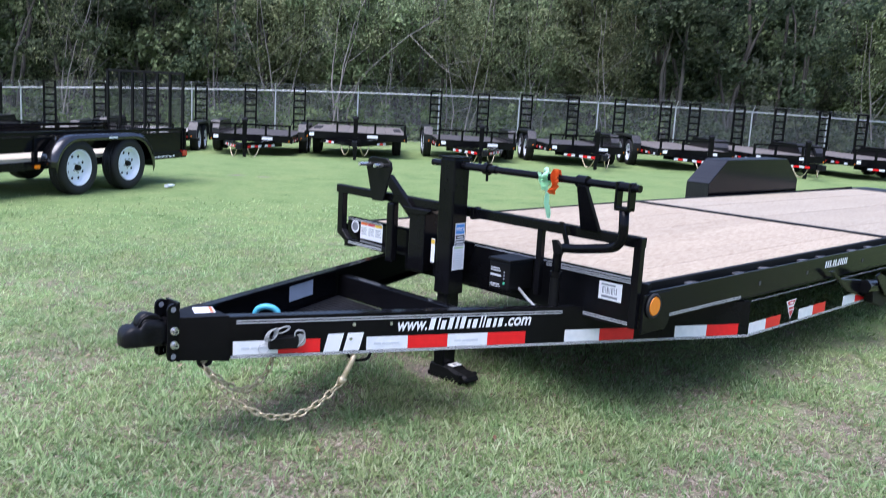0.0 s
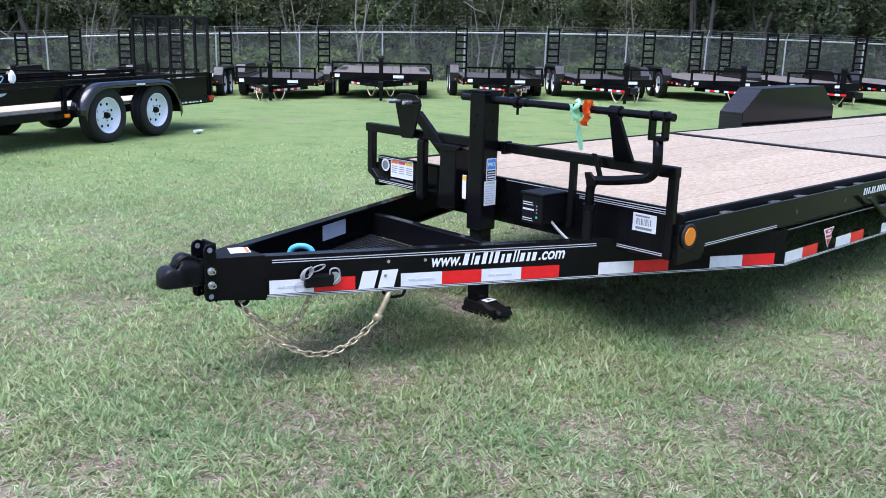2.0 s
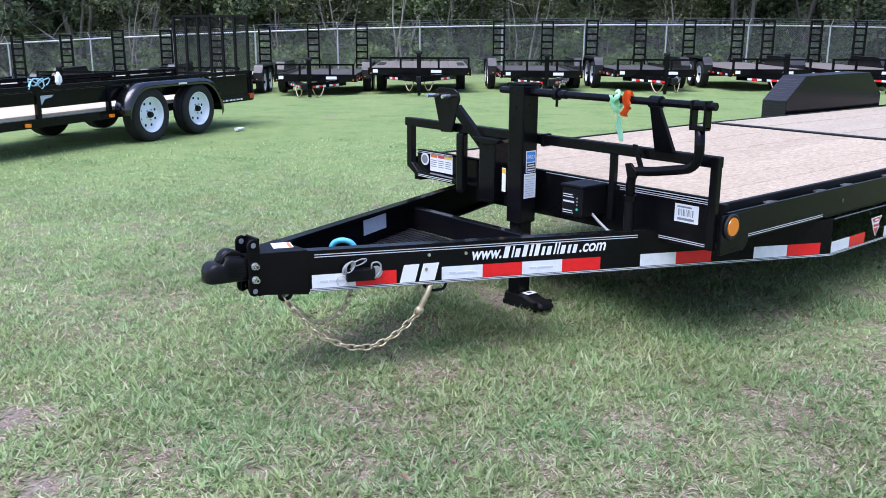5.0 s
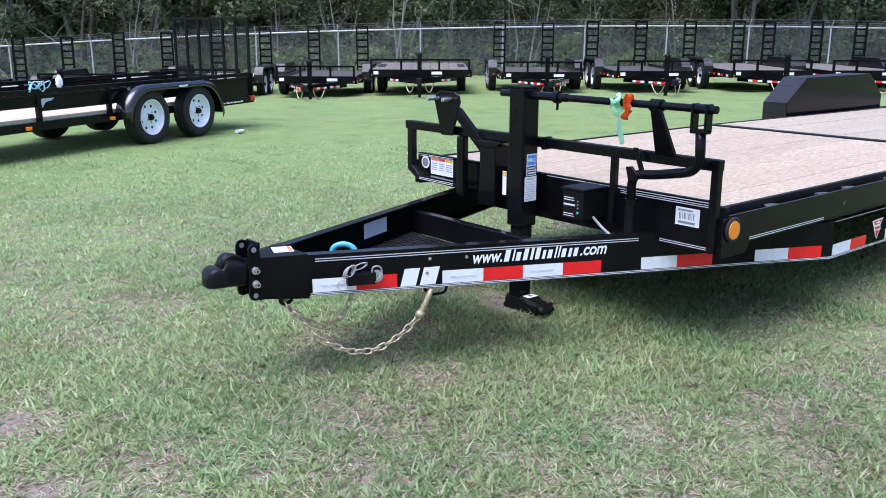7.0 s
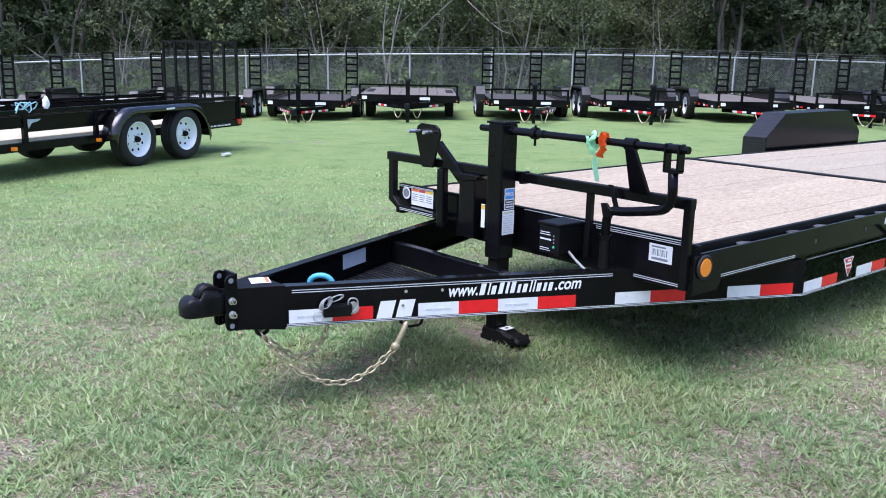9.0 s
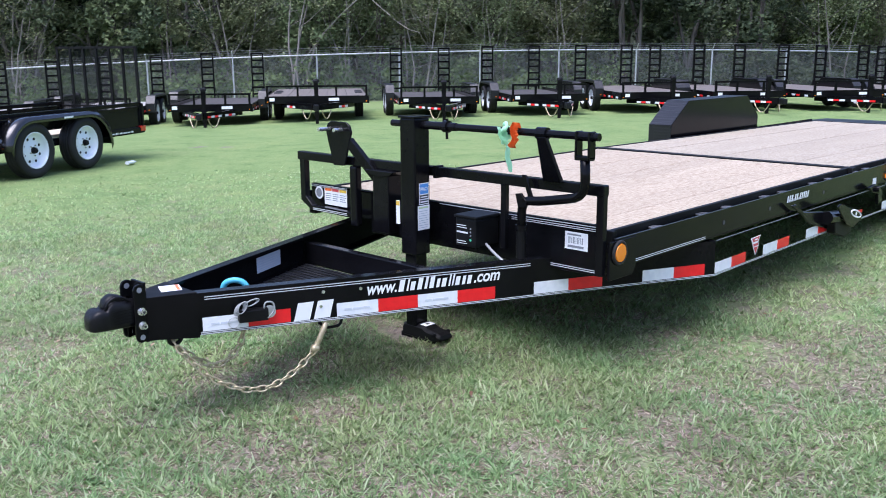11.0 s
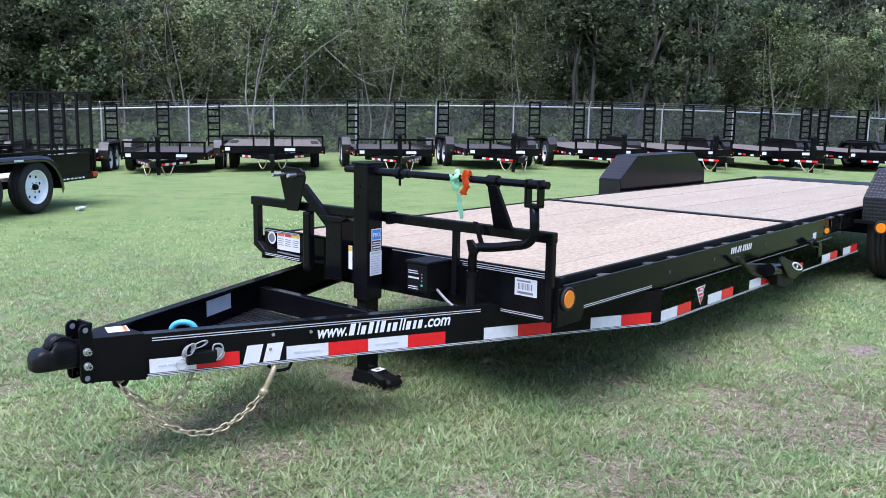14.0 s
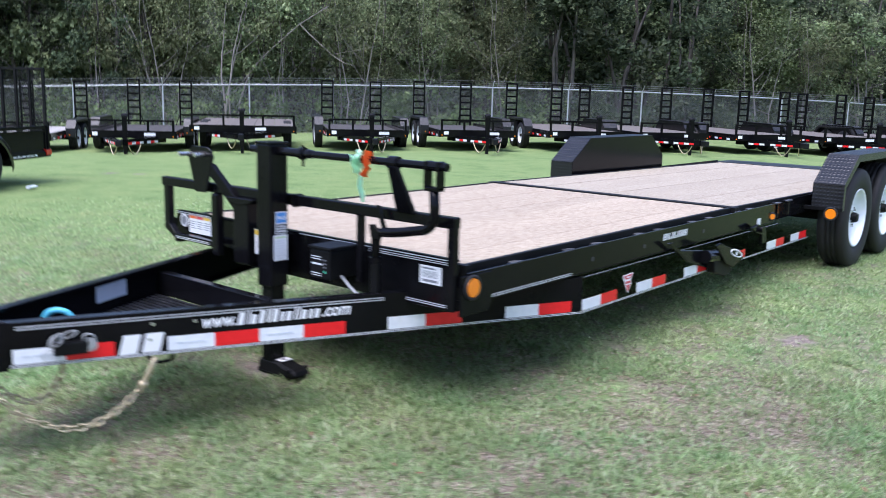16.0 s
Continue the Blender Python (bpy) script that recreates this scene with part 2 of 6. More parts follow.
def axes(o, u, v):
    """A pose with its origin at o and its first two axes along u and v."""
    u, v = Vector(u).normalized(), Vector(v).normalized()
    w = u.cross(v)
    m = Matrix((u, v, w)).transposed().to_4x4()
    m.translation = Vector(o)
    return m


def mirror_y(bm):
    bmesh.ops.scale(bm, vec=(1, -1, 1), verts=bm.verts)
    bmesh.ops.reverse_faces(bm, faces=bm.faces)
    return bm


def ground_z(x, y):
    """The lawn's height: a little higher under the main trailer, falling gently towards the fence."""
    s = min(max((x - 0.5) / 4.0, 0.0), 1.0)
    s = s * s * (3 - 2 * s)
    f = 1 / (1 + (max(abs(y) - 1.5, 0.0) / 2.5) ** 2) / (1 + (max(abs(x - 2.5) - 5.0, 0.0) / 3.0) ** 2)
    n = (x + 3.08) * 0.638 + (y + 2.90) * 0.770
    fall = 0.0115 * min(max(n - 7.0, 0.0), 32.0)
    u = min(max((x - 13.34) * 0.770 - (y - 27.42) * 0.638, -32.0), 45.0)
    k = min(max((n - 13.0) / 14.0, 0.0), 1.0)
    fall += 0.0012 * (u - 16.5) ** 2 * k * k * (3 - 2 * k)
    return (0.075 + 0.04 * s) * f - fall + 0.01 * math.sin(x * 1.1 + 0.7) * math.sin(y * 0.9)


# ---- ground ----
SOIL_SPOTS = ((-2.48, 0.17, 0.13), (-2.50, -0.36, 0.05), (2.04, -1.60, 0.11), (-0.2, 0.05, 0.09), (4.75, 10.05, 0.12), (5.02, 9.65, 0.10))


def ground_material():
    """Greyish soil and tan thatch in the worn part of the lawn, going over into denser green further off."""
    m = mat("lawn_soil_and_thatch", (0.1, 0.12, 0.04), 0.9, spec=0.2)
    b = m.node_tree.nodes["Principled BSDF"]
    sp = coords(m, (1, 1, 1))
    big = noise_tex(m, 0.5, 4.0, 0.6, sp)
    fine = noise_tex(m, 42.0, 6.0, 0.7, sp)
    mid = noise_tex(m, 5.0, 5.0, 0.65, sp)
    green = ramp(m, [(0.36, (0.118, 0.172, 0.058)), (0.5, (0.171, 0.242, 0.083)), (0.64, (0.236, 0.308, 0.121))])
    wire(m, fine, "Fac", green, "Fac")
    sward = noise_tex(m, 1.3, 9.0, 0.78, sp)
    tint = ramp(m, [(0.36, (0.66, 0.74, 0.66)), (0.5, (0.95, 0.97, 0.97)), (0.66, (1.18, 1.04, 1.12))])
    wire(m, sward, "Fac", tint, "Fac")
    tinted = node(m, "ShaderNodeMix")
    tinted.data_type, tinted.blend_type = "RGBA", "MULTIPLY"
    tinted.inputs[0].default_value = 1.0
    wire(m, green, "Color", tinted, 6)
    wire(m, tint, "Color", tinted, 7)
    dry = ramp(m, [(0.36, (0.095, 0.078, 0.055)), (0.48, (0.17, 0.145, 0.105)), (0.56, (0.24, 0.205, 0.153)), (0.66, (0.34, 0.295, 0.23))])
    wire(m, fine, "Fac", dry, "Fac")
    at = node(m, "ShaderNodeVectorMath")
    at.operation = "DISTANCE"
    at.inputs[1].default_value = (-3.08, -2.9, 0.0)
    wire(m, sp, "Vector", at, 0)
    lush = node(m, "ShaderNodeMapRange")
    lush.inputs["From Min"].default_value, lush.inputs["From Max"].default_value = 4.0, 12.0
    lush.inputs["To Min"].default_value, lush.inputs["To Max"].default_value = 0.04, 0.46
    wire(m, at, "Value", lush, "Value")
    add = node(m, "ShaderNodeMath")
    add.operation = "ADD"
    wire(m, mid, "Fac", add, 0)
    wire(m, lush, "Result", add, 1)
    patch = node(m, "ShaderNodeMath")
    patch.operation = "MULTIPLY_ADD"
    patch.inputs[1].default_value = 0.5
    wire(m, big, "Fac", patch, 0)
    wire(m, add, 0, patch, 2)
    verge = node(m, "ShaderNodeVectorMath")
    verge.operation = "DOT_PRODUCT"
    verge.inputs[1].default_value = (0.638, 0.770, 0.0)
    wire(m, sp, "Vector", verge, 0)
    worn = node(m, "ShaderNodeMapRange")
    worn.inputs["From Min"].default_value, worn.inputs["From Max"].default_value = 21.8, 24.2
    worn.inputs["To Max"].default_value = -0.22
    wire(m, verge, "Value", worn, "Value")
    bare = node(m, "ShaderNodeMath")
    bare.operation = "ADD"
    wire(m, patch, 0, bare, 0)
    wire(m, worn, "Result", bare, 1)
    patch = bare
    msk = ramp(m, [(0.70, (0, 0, 0)), (1.0, (1, 1, 1))])
    wire(m, patch, 0, msk, "Fac")
    mix = node(m, "ShaderNodeMix")
    mix.data_type = "RGBA"
    wire(m, msk, "Color", mix, 0)
    wire(m, dry, "Color", mix, 6)
    wire(m, tinted, 2, mix, 7)
    # small sandy places worn through the turf
    edge = noise_tex(m, 9.0, 4.0, 0.6, sp)
    bare = None
    for x, y, r in SOIL_SPOTS:
        d = node(m, "ShaderNodeVectorMath")
        d.operation = "DISTANCE"
        d.inputs[1].default_value = (x, y, ground_z(x, y))
        wire(m, sp, "Vector", d, 0)
        rough_edge = node(m, "ShaderNodeMath")
        rough_edge.operation = "MULTIPLY_ADD"
        rough_edge.inputs[1].default_value = 0.45
        wire(m, edge, "Fac", rough_edge, 0)
        wire(m, d, "Value", rough_edge, 2)
        v = node(m, "ShaderNodeMapRange")
        v.inputs["From Min"].default_value, v.inputs["From Max"].default_value = r + 0.27, r + 0.17
        wire(m, rough_edge, 0, v, "Value")
        if bare is None:
            bare = v
            continue
        most = node(m, "ShaderNodeMath")
        most.operation = "MAXIMUM"
        wire(m, bare, 0, most, 0)
        wire(m, v, "Result", most, 1)
        bare = most
    soil = ramp(m, [(0.35, (0.12, 0.096, 0.078)), (0.5, (0.205, 0.168, 0.14)), (0.65, (0.29, 0.25, 0.215))])
    wire(m, fine, "Fac", soil, "Fac")
    earth = node(m, "ShaderNodeMix")
    earth.data_type = "RGBA"
    wire(m, bare, 0, earth, 0)
    wire(m, mix, 2, earth, 6)
    wire(m, soil, "Color", earth, 7)
    wire(m, earth, 2, b, "Base Color")
    bump(m, fine, "Fac", 0.6, 0.02)
    return m


LAWN = ground_material()


def build_ground():
    xs = [-900, -300, -100, -60] + [-40 + 2 * i for i in range(16)] + [-8 + 0.4 * i for i in range(60)] + [16 + i for i in range(44)] + [65, 80, 150, 400, 900]
    ys = [-900, -300, -100, -60] + [-40 + 2 * i for i in range(16)] + [-8 + 0.4 * i for i in range(50)] + [12 + i for i in range(44)] + [60, 75, 150, 400, 900]
    bm = bmesh.new()
    grid = [[bm.verts.new((x, y, ground_z(x, y))) for y in ys] for x in xs]
    for i in range(len(xs) - 1):
        for j in range(len(ys) - 1):
            bm.faces.new((grid[i][j], grid[i + 1][j], grid[i + 1][j + 1], grid[i][j + 1]))
    ob = part("ground", bm, LAWN, None, smooth=True)
    tagged(ob, "mown green lawn with worn straw-coloured patches", "lawn", kind="structure")


build_ground()

# ---- the main trailer ----
W, ZD = 0.913, 0.681          # half width and height of the plank deck
WB = 1.019                    # half width over the main beams
SPLIT = 2.70                  # where the fixed deck ends and the tilting deck begins
REAR = 6.92
TILT = 0.57                   # the rear deck falls slightly towards its end, in degrees
BEND = Vector((0.77, -WB, 0.0))
ANG = 0.389
TD = Vector((math.cos(ANG), -math.sin(ANG), 0.0))     # along the near tongue beam, to the rear
TN = Vector((-math.sin(ANG), -math.cos(ANG), 0.0))    # out of its face

trailer = thing("equipment_trailer", Matrix(), "long black tilt-deck equipment trailer with pine planks, standing on its jack", "trailer")


def on_tongue(s, z, out=0.0):
    p = BEND + TD * s + TN * out
    return Vector((p.x, p.y, z))


def tz(s, f):
    """Height on the tongue beam at s: f = 0 at its lower edge, 1 at its upper one."""
    lo, hi = 0.363 - 0.016 * s, 0.533 - 0.0115 * s
    return lo + (hi - lo) * f


def c_profile(bm, ends):
    """A C-channel between two end sections, each eight points round the profile."""
    ra, rb = [[bm.verts.new(p) for p in e] for e in ends]
    n = len(ra)
    for i in range(n):
        bm.faces.new((ra[i], ra[(i + 1) % n], rb[(i + 1) % n], rb[i]))
    bm.faces.new(ra[::-1])
    bm.faces.new(rb)
    bmesh.ops.recalc_face_normals(bm, faces=bm.faces)
    return bm


def channel_points(t, fl, lo, hi):
    """Profile (out, z) of a channel that opens inwards."""
    return [(0, lo), (0, hi), (-fl, hi), (-fl, hi - t), (-t, hi - t), (-t, lo + t), (-fl, lo + t), (-fl, lo)]


def tongue_beam(side):
    """The slanting tongue beam, mitred where it meets the straight side beam."""
    ends = []
    for s in (-2.56, 0.0):
        prof = channel_points(0.011, 0.045, tz(s, 0), tz(s, 1))
        ends.append([on_tongue(s - (o * math.tan(ANG / 2) if s == 0.0 else 0), z, o) for o, z in prof])
    bm = c_profile(bmesh.new(), ends)
    return bm if side < 0 else mirror_y(bm)


def side_beam(side):
    prof = channel_points(0.011, 0.062, 0.363, 0.533)
    bm = c_profile(bmesh.new(), [[Vector((0.77 + (-o * math.tan(ANG / 2) if x == 0.77 else 0), -WB - o, z)) for o, z in prof] for x in (0.77, 6.88)])
    return bm if side < 0 else mirror_y(bm)


def deck_channel(side, x0, x1, y):
    """The deck's outer side rail, that stands on the main beam."""
    prof = channel_points(0.010, 0.05, 0.541, 0.664)[:2] + [(-0.010, 0.664), (-0.010, 0.551), (-0.05, 0.551), (-0.05, 0.541)]
    bm = c_profile(bmesh.new(), [[Vector((x, y - o, z)) for o, z in prof] for x in (x0, x1)])
    return bm if side < 0 else mirror_y(bm)


for side in (-1, 1):
    part("tongue_beam", tongue_beam(side), BLACK, trailer)
    part("side_beam", side_beam(side), BLACK, trailer)
    part("side_rail", deck_channel(side, -0.055, 3.30, -0.99), BLACK, trailer)
    part("side_rail", deck_channel(side, 3.30, REAR, -0.955), BLACK, trailer)
    bm = boxed(-0.05, 3.295, -0.9895, -0.9805, 0.6642, 0.667, 0.001)
    part("rail_lip", bm if side < 0 else mirror_y(bm), BLACK_GLOSS, trailer)
    for x0, x1 in ((-0.03, SPLIT - 0.035), (SPLIT + 0.035, REAR)):
        bm = boxed(x0, x1, -W - 0.024, -W - 0.002, 0.60, ZD + 0.006, 0.003)
        if x0 > 1:
            bmesh.ops.transform(bm, matrix=pose(x0, 0, ZD, 0, TILT, 0) @ Matrix.Translation((-x0, 0, -ZD)), verts=bm.verts)
        part("deck_edge_angle", bm if side < 0 else mirror_y(bm), BLACK_DULL, trailer)
    for x in (0.31, 0.73, 0.98, 1.41, 1.63, 2.05, 2.29, 2.71, 2.92, 3.4, 3.62):
        bm = boxed(x - 0.006, x + 0.006, -0.978, -W - 0.024, 0.56, 0.655, 0.002)
        rib = part("outrigger", bm if side < 0 else mirror_y(bm), BLACK_GLOSS, trailer)
        # cap in the lighter grey, for the skylight on the outrigger's top
        bm = slab([(x - 0.05, -0.979), (x + 0.05, -0.979), (x + 0.022, -W - 0.026), (x - 0.022, -W - 0.026)], 0.008, pose(0, 0, 0.6555), 0.001)
        part("outrigger_cap", bm if side < 0 else mirror_y(bm), SKY_LIT_STEEL, rib, "black cap plate with its sky sheen painted in grey")

# floor crossmembers and the steel bar between the two decks
for i in range(13):
    x = 0.25 + 0.48 * i
    part("crossmember", boxed(x - 0.03, x + 0.03, -0.95, 0.95, 0.54, 0.636, 0.004), BLACK_DULL, trailer)
for x0 in (SPLIT - 0.034, SPLIT + 0.004):
    part("deck_joint_bar", boxed(x0, x0 + 0.030, -W - 0.05, W + 0.05, 0.60, ZD + 0.008, 0.004), BLACK_DULL, trailer, "dark steel bar between the fixed and the tilting deck")
part("front_deck_bar", boxed(-0.03, -0.002, -W - 0.05, W + 0.05, 0.60, ZD + 0.010, 0.004), BLACK_DULL, trailer)
WT = W + 0.09
bm = bmesh.new()
v = [bm.verts.new(c) for c in ((REAR, -WT, ZD - 0.036), (REAR, WT, ZD - 0.036), (REAR + 0.55, WT, ZD - 0.045), (REAR + 0.55, -WT, ZD - 0.045),
                               (REAR, -WT, 0.56), (REAR, WT, 0.56), (REAR + 0.55, WT, 0.56), (REAR + 0.55, -WT, 0.56))]
for q in ((0, 1, 2, 3), (7, 6, 5, 4), (0, 4, 5, 1), (1, 5, 6, 2), (2, 6, 7, 3), (3, 7, 4, 0)):
    bm.faces.new([v[i] for i in q])
bmesh.ops.recalc_face_normals(bm, faces=bm.faces)
part("approach_plate", bm, TREAD, trailer, "black tread-plate tail at the deck's rear end")

# bulkhead plate across the front
part("bulkhead", slab([(-0.93, 0.50), (0.47, 0.50), (0.47, 0.568), (0.93, 0.572), (0.955, 0.60), (0.955, 0.712), (-0.93, 0.712)], 0.012, axes((-0.062, 0, 0), (0, 1, 0), (0, 0, 1)), 0.002), BLACK, trailer)
part("bulkhead_flange", boxed(-0.062, -0.03, -0.93, 0.955, 0.700, 0.712, 0.003), BLACK, trailer)
for side in (-1,):
    bm = slab([(-0.10, 0.50), (0.075, 0.50), (0.10, 0.53), (0.10, 0.66), (-0.10, 0.66)], 0.012, axes((0, side * 0.985, 0), (1, 0, 0), (0, 0, 1)), 0.002)
    part("corner_plate", bm, BLACK, trailer)

# headache rail: top bar, corner posts, inner posts
LX = -0.112
part("rail_top", boxed(LX - 0.019, LX + 0.019, -0.98, 0.98, 0.846, 0.891, 0.005), BLACK, trailer)
part("rail_post", boxed(LX - 0.0165, LX + 0.0165, -0.9775, -0.944, 0.52, 0.850, 0.005), BLACK, trailer)
bm = slab([(0.966, 0.850), (0.922, 0.850), (0.922, 0.650), (0.870, 0.606), (0.54, 0.600), (0.54, 0.574), (0.885, 0.580), (0.966, 0.625)], 0.034, axes((LX - 0.017, 0, 0), (0, 1, 0), (0, 0, 1)), 0.003)
part("rail_post", bm, BLACK, trailer)
part("rail_post", boxed(LX - 0.014, LX + 0.014, -0.474, -0.447, 0.56, 0.848, 0.004), BLACK, trailer)
part("rail_post", boxed(LX - 0.040, LX + 0.0, 0.478, 0.530, 0.54, 0.848, 0.010), BLACK, trailer)


# ---- deck planks ----
def planks():
    n = 10
    w = 2 * W / n
    for x0, x1 in ((0.0, SPLIT - 0.036), (SPLIT + 0.036, REAR - 0.002)):
        bm = bmesh.new()
        box(bm, 0, x1 - x0, -w / 2 + 0.0008, w / 2 - 0.0008, -0.038, 0, 0.0015)
        first = part("plank", bm, WOOD if x0 == 0.0 else WOOD_REAR, trailer)
        fall = TILT if x0 > 1 else 0.0
        first.matrix_basis = pose(x0, -W + w / 2, ZD, 0, fall, 0)
        for i in range(1, n):
            again("plank", first.data, pose(x0, -W + w * (i + 0.5), ZD + random.uniform(-0.0015, 0.001), 0, fall, 0), trailer)


planks()


# ---- fenders and wheels ----
FEN = [(3.96, 0.58), (3.96, 0.768), (4.256, 0.968), (5.43, 0.968), (5.69, 0.768), (5.69, 0.58)]


def fender(parent, prof, y_in, y_out, side, top_mat, side_mat, lip=0.05):
    """A fender of folded sheet: the top, an inner side wall and an outer lip."""
    f = new("fender")
    f.parent = parent
    for (xa, za), (xb, zb) in zip(prof, prof[1:]):
        bm = bmesh.new()
        d = Vector((xb - xa, 0, zb - za))
        nn = Vector((-d.z, 0, d.x)).normalized() * 0.004
        pts = []
        for y in (y_in, y_out):
            for q in (Vector((xa, y, za)), Vector((xb, y, zb)), Vector((xb, y, zb)) + nn, Vector((xa, y, za)) + nn):
                pts.append(bm.verts.new(q))
        for q in ((0, 1, 2, 3), (7, 6, 5, 4), (0, 4, 5, 1), (1, 5, 6, 2), (2, 6, 7, 3), (3, 7, 4, 0)):
            bm.faces.new([pts[i] for i in q])
        bmesh.ops.recalc_face_normals(bm, faces=bm.faces)
        part("fender_plate", bm if side < 0 else mirror_y(bm), top_mat, f)
    wall = [(x, z) for x, z in prof]
    bm = slab(wall, 0.004, axes((0, y_in + 0.004, 0), (1, 0, 0), (0, 0, 1)))
    part("inner_wall", bm if side < 0 else mirror_y(bm), side_mat, f)
    cx, cz = (prof[0][0] + prof[-1][0]) / 2, prof[0][1]
    inner = [(cx + (x - cx) * (1 - lip / 1.1), cz + (z - cz) * (1 - lip / 0.40)) for x, z in prof]
    bm = bmesh.new()
    ring = []
    for y in (y_out, y_out + 0.005):
        ring.append([[bm.verts.new((x, y, z)) for x, z in pp] for pp in (wall, inner)])
    for i in range(len(wall) - 1):
        (oa, ia), (ob, ib) = ring
        for q in ((oa[i], oa[i + 1], ia[i + 1], ia[i]), (ib[i], ib[i + 1], ob[i + 1], ob[i]), (oa[i + 1], oa[i], ob[i], ob[i + 1]), (ia[i], ia[i + 1], ib[i + 1], ib[i])):
            bm.faces.new(q)
    bmesh.ops.recalc_face_normals(bm, faces=bm.faces)
    part("fender_lip", bm if side < 0 else mirror_y(bm), top_mat, f)
    return f


def lathe(profile, seg, m=None):
    """A body turned about the y axis from points (radius, y)."""
    bm = bmesh.new()
    rings = [[bm.verts.new((r * math.cos(2 * math.pi * k / seg), y, r * math.sin(2 * math.pi * k / seg))) for k in range(seg)] for r, y in profile]
    for a, b in zip(rings, rings[1:]):
        for k in range(seg):
            bm.faces.new((a[k], a[(k + 1) % seg], b[(k + 1) % seg], b[k]))
    bmesh.ops.recalc_face_normals(bm, faces=bm.faces)
    return bm


WHEEL_MESHES = {}


def wheel_meshes(r, rr, w, seg=40):
    """Tyre with shoulder and tread blocks, spoked-modular rim with round holes, hub and nuts; the outer side is -y."""
    key = (r, rr, w, seg)
    if key in WHEEL_MESHES:
        return WHEEL_MESHES[key]
    h = w / 2
    tyre = lathe([(rr * 1.0, -h * 0.72), (rr * 1.06, -h * 0.86), (rr * 1.16, -h * 0.97), (rr + (r - rr) * 0.55, -h), (r * 0.955, -h * 0.93), (r * 0.985, -h * 0.80), (r, -h * 0.62),
                  (r, -h * 0.4), (r - 0.008, -h * 0.37), (r - 0.008, -h * 0.31), (r, -h * 0.28), (r, -0.02 * h), (r - 0.008, 0), (r, 0.04 * h),
                  (r, h * 0.28), (r - 0.008, h * 0.31), (r - 0.008, h * 0.37), (r, h * 0.4), (r, h * 0.62), (r * 0.985, h * 0.80), (r * 0.955, h * 0.93), (rr + (r - rr) * 0.55, h), (rr * 1.1, h * 0.9), (rr, h * 0.72)], seg)
    rim = lathe([(rr * 1.035, -h * 0.84), (rr * 1.03, -h * 0.90), (rr * 0.985, -h * 0.90), (rr * 0.955, -h * 0.80), (rr * 0.93, -h * 0.45), (rr * 0.86, -h * 0.28), (rr * 0.74, -h * 0.22), (rr * 0.56, -h * 0.24),
                 (rr * 0.40, -h * 0.42), (rr * 0.33, -h * 0.46), (0.001, -h * 0.46)], seg)
    hole = rod(bmesh.new(), (0, -h * 0.245, 0), (0, -h * 0.15, 0), rr * 0.085, 10)
    hub = bmesh.new()
    rod(hub, (0, -h * 0.40, 0), (0, -h * 0.80, 0), rr * 0.2, 16, rr * 0.17)
    rod(hub, (0, -h * 0.80, 0), (0, -h * 0.90, 0), rr * 0.14, 16)
    nut = rod(bmesh.new(), (0, -h * 0.44, 0), (0, -h * 0.60, 0), rr * 0.05, 6)
    out = []
    for name, bm, m in (("tyre", tyre, RUBBER), ("rim", rim, RIM), ("rim_hole", hole, BLACK_DULL), ("hub", hub, BLACK_DULL), ("lug_nut", nut, CHROME)):
        me = bpy.data.meshes.new(name)
        bm.to_mesh(me)
        bm.free()
        me.materials.append(m)
        if name in ("tyre", "rim"):
            for poly in me.polygons:
                poly.use_smooth = True
        out.append((name, me))
    WHEEL_MESHES[key] = out
    return out


def wheel(parent, x, y, z, side, r=0.385, rr=0.212, w=0.225, seg=40):
    wh = new("wheel")
    wh.parent = parent
    wh.matrix_basis = pose(x, y, z, 0, random.uniform(0, 60), 0 if side < 0 else 180)
    for name, me in wheel_meshes(r, rr, w, seg):
        ring = {"rim_hole": (8, 0.66), "lug_nut": (5, 0.30)}.get(name)
        if ring is None:
            again(name, me, Matrix(), wh)
        elif seg >= 32:
            for k in range(ring[0]):
                a = 2 * math.pi * (k + 0.5) / ring[0]
                again(name, me, Matrix.Translation((math.cos(a) * rr * ring[1], 0, math.sin(a) * rr * ring[1])), wh)
    return wh


for side in (-1, 1):
    fender(trailer, FEN, -1.024, -1.240, side, TREAD, BLACK)
    for x in (4.42, 5.25):
        wheel(trailer, x, side * 1.137, 0.49, side, 0.375, 0.215, 0.205)
for x in (4.42, 5.25):
    part("axle", rod(bmesh.new(), (x, -1.05, 0.49), (x, 1.05, 0.49), 0.045), BLACK_DULL, trailer)


# ---- jack ----
GJ = ground_z(-0.2, 0.0) + 0.008
JX0, JX1, JY0, JY1 = -0.256, -0.158, -0.049, 0.046
JC = ((JX0 + JX1) / 2, (JY0 + JY1) / 2)
jack = new("jack")
jack.parent = trailer
part("outer_tube", boxed(JX0, JX1, JY0, JY1, 0.485, 1.118, 0.008), BLACK, jack)
part("cap", boxed(JX0 - 0.006, JX1 + 0.006, JY0 - 0.006, JY1 + 0.006, 1.118, 1.128, 0.003), BLACK, jack)
part("drop_leg", boxed(JX0 + 0.012, JX1 - 0.012, JY0 + 0.012, JY1 - 0.012, GJ + 0.03, 0.50, 0.006), BLACK, jack)
FX0, FX1 = JX0 + 0.010, JX1 + 0.004
part("foot_plate", boxed(FX0 + 0.006, FX1 - 0.006, -0.15, 0.075, GJ - 0.012, GJ + 0.014, 0.006), BLACK_DULL, jack)
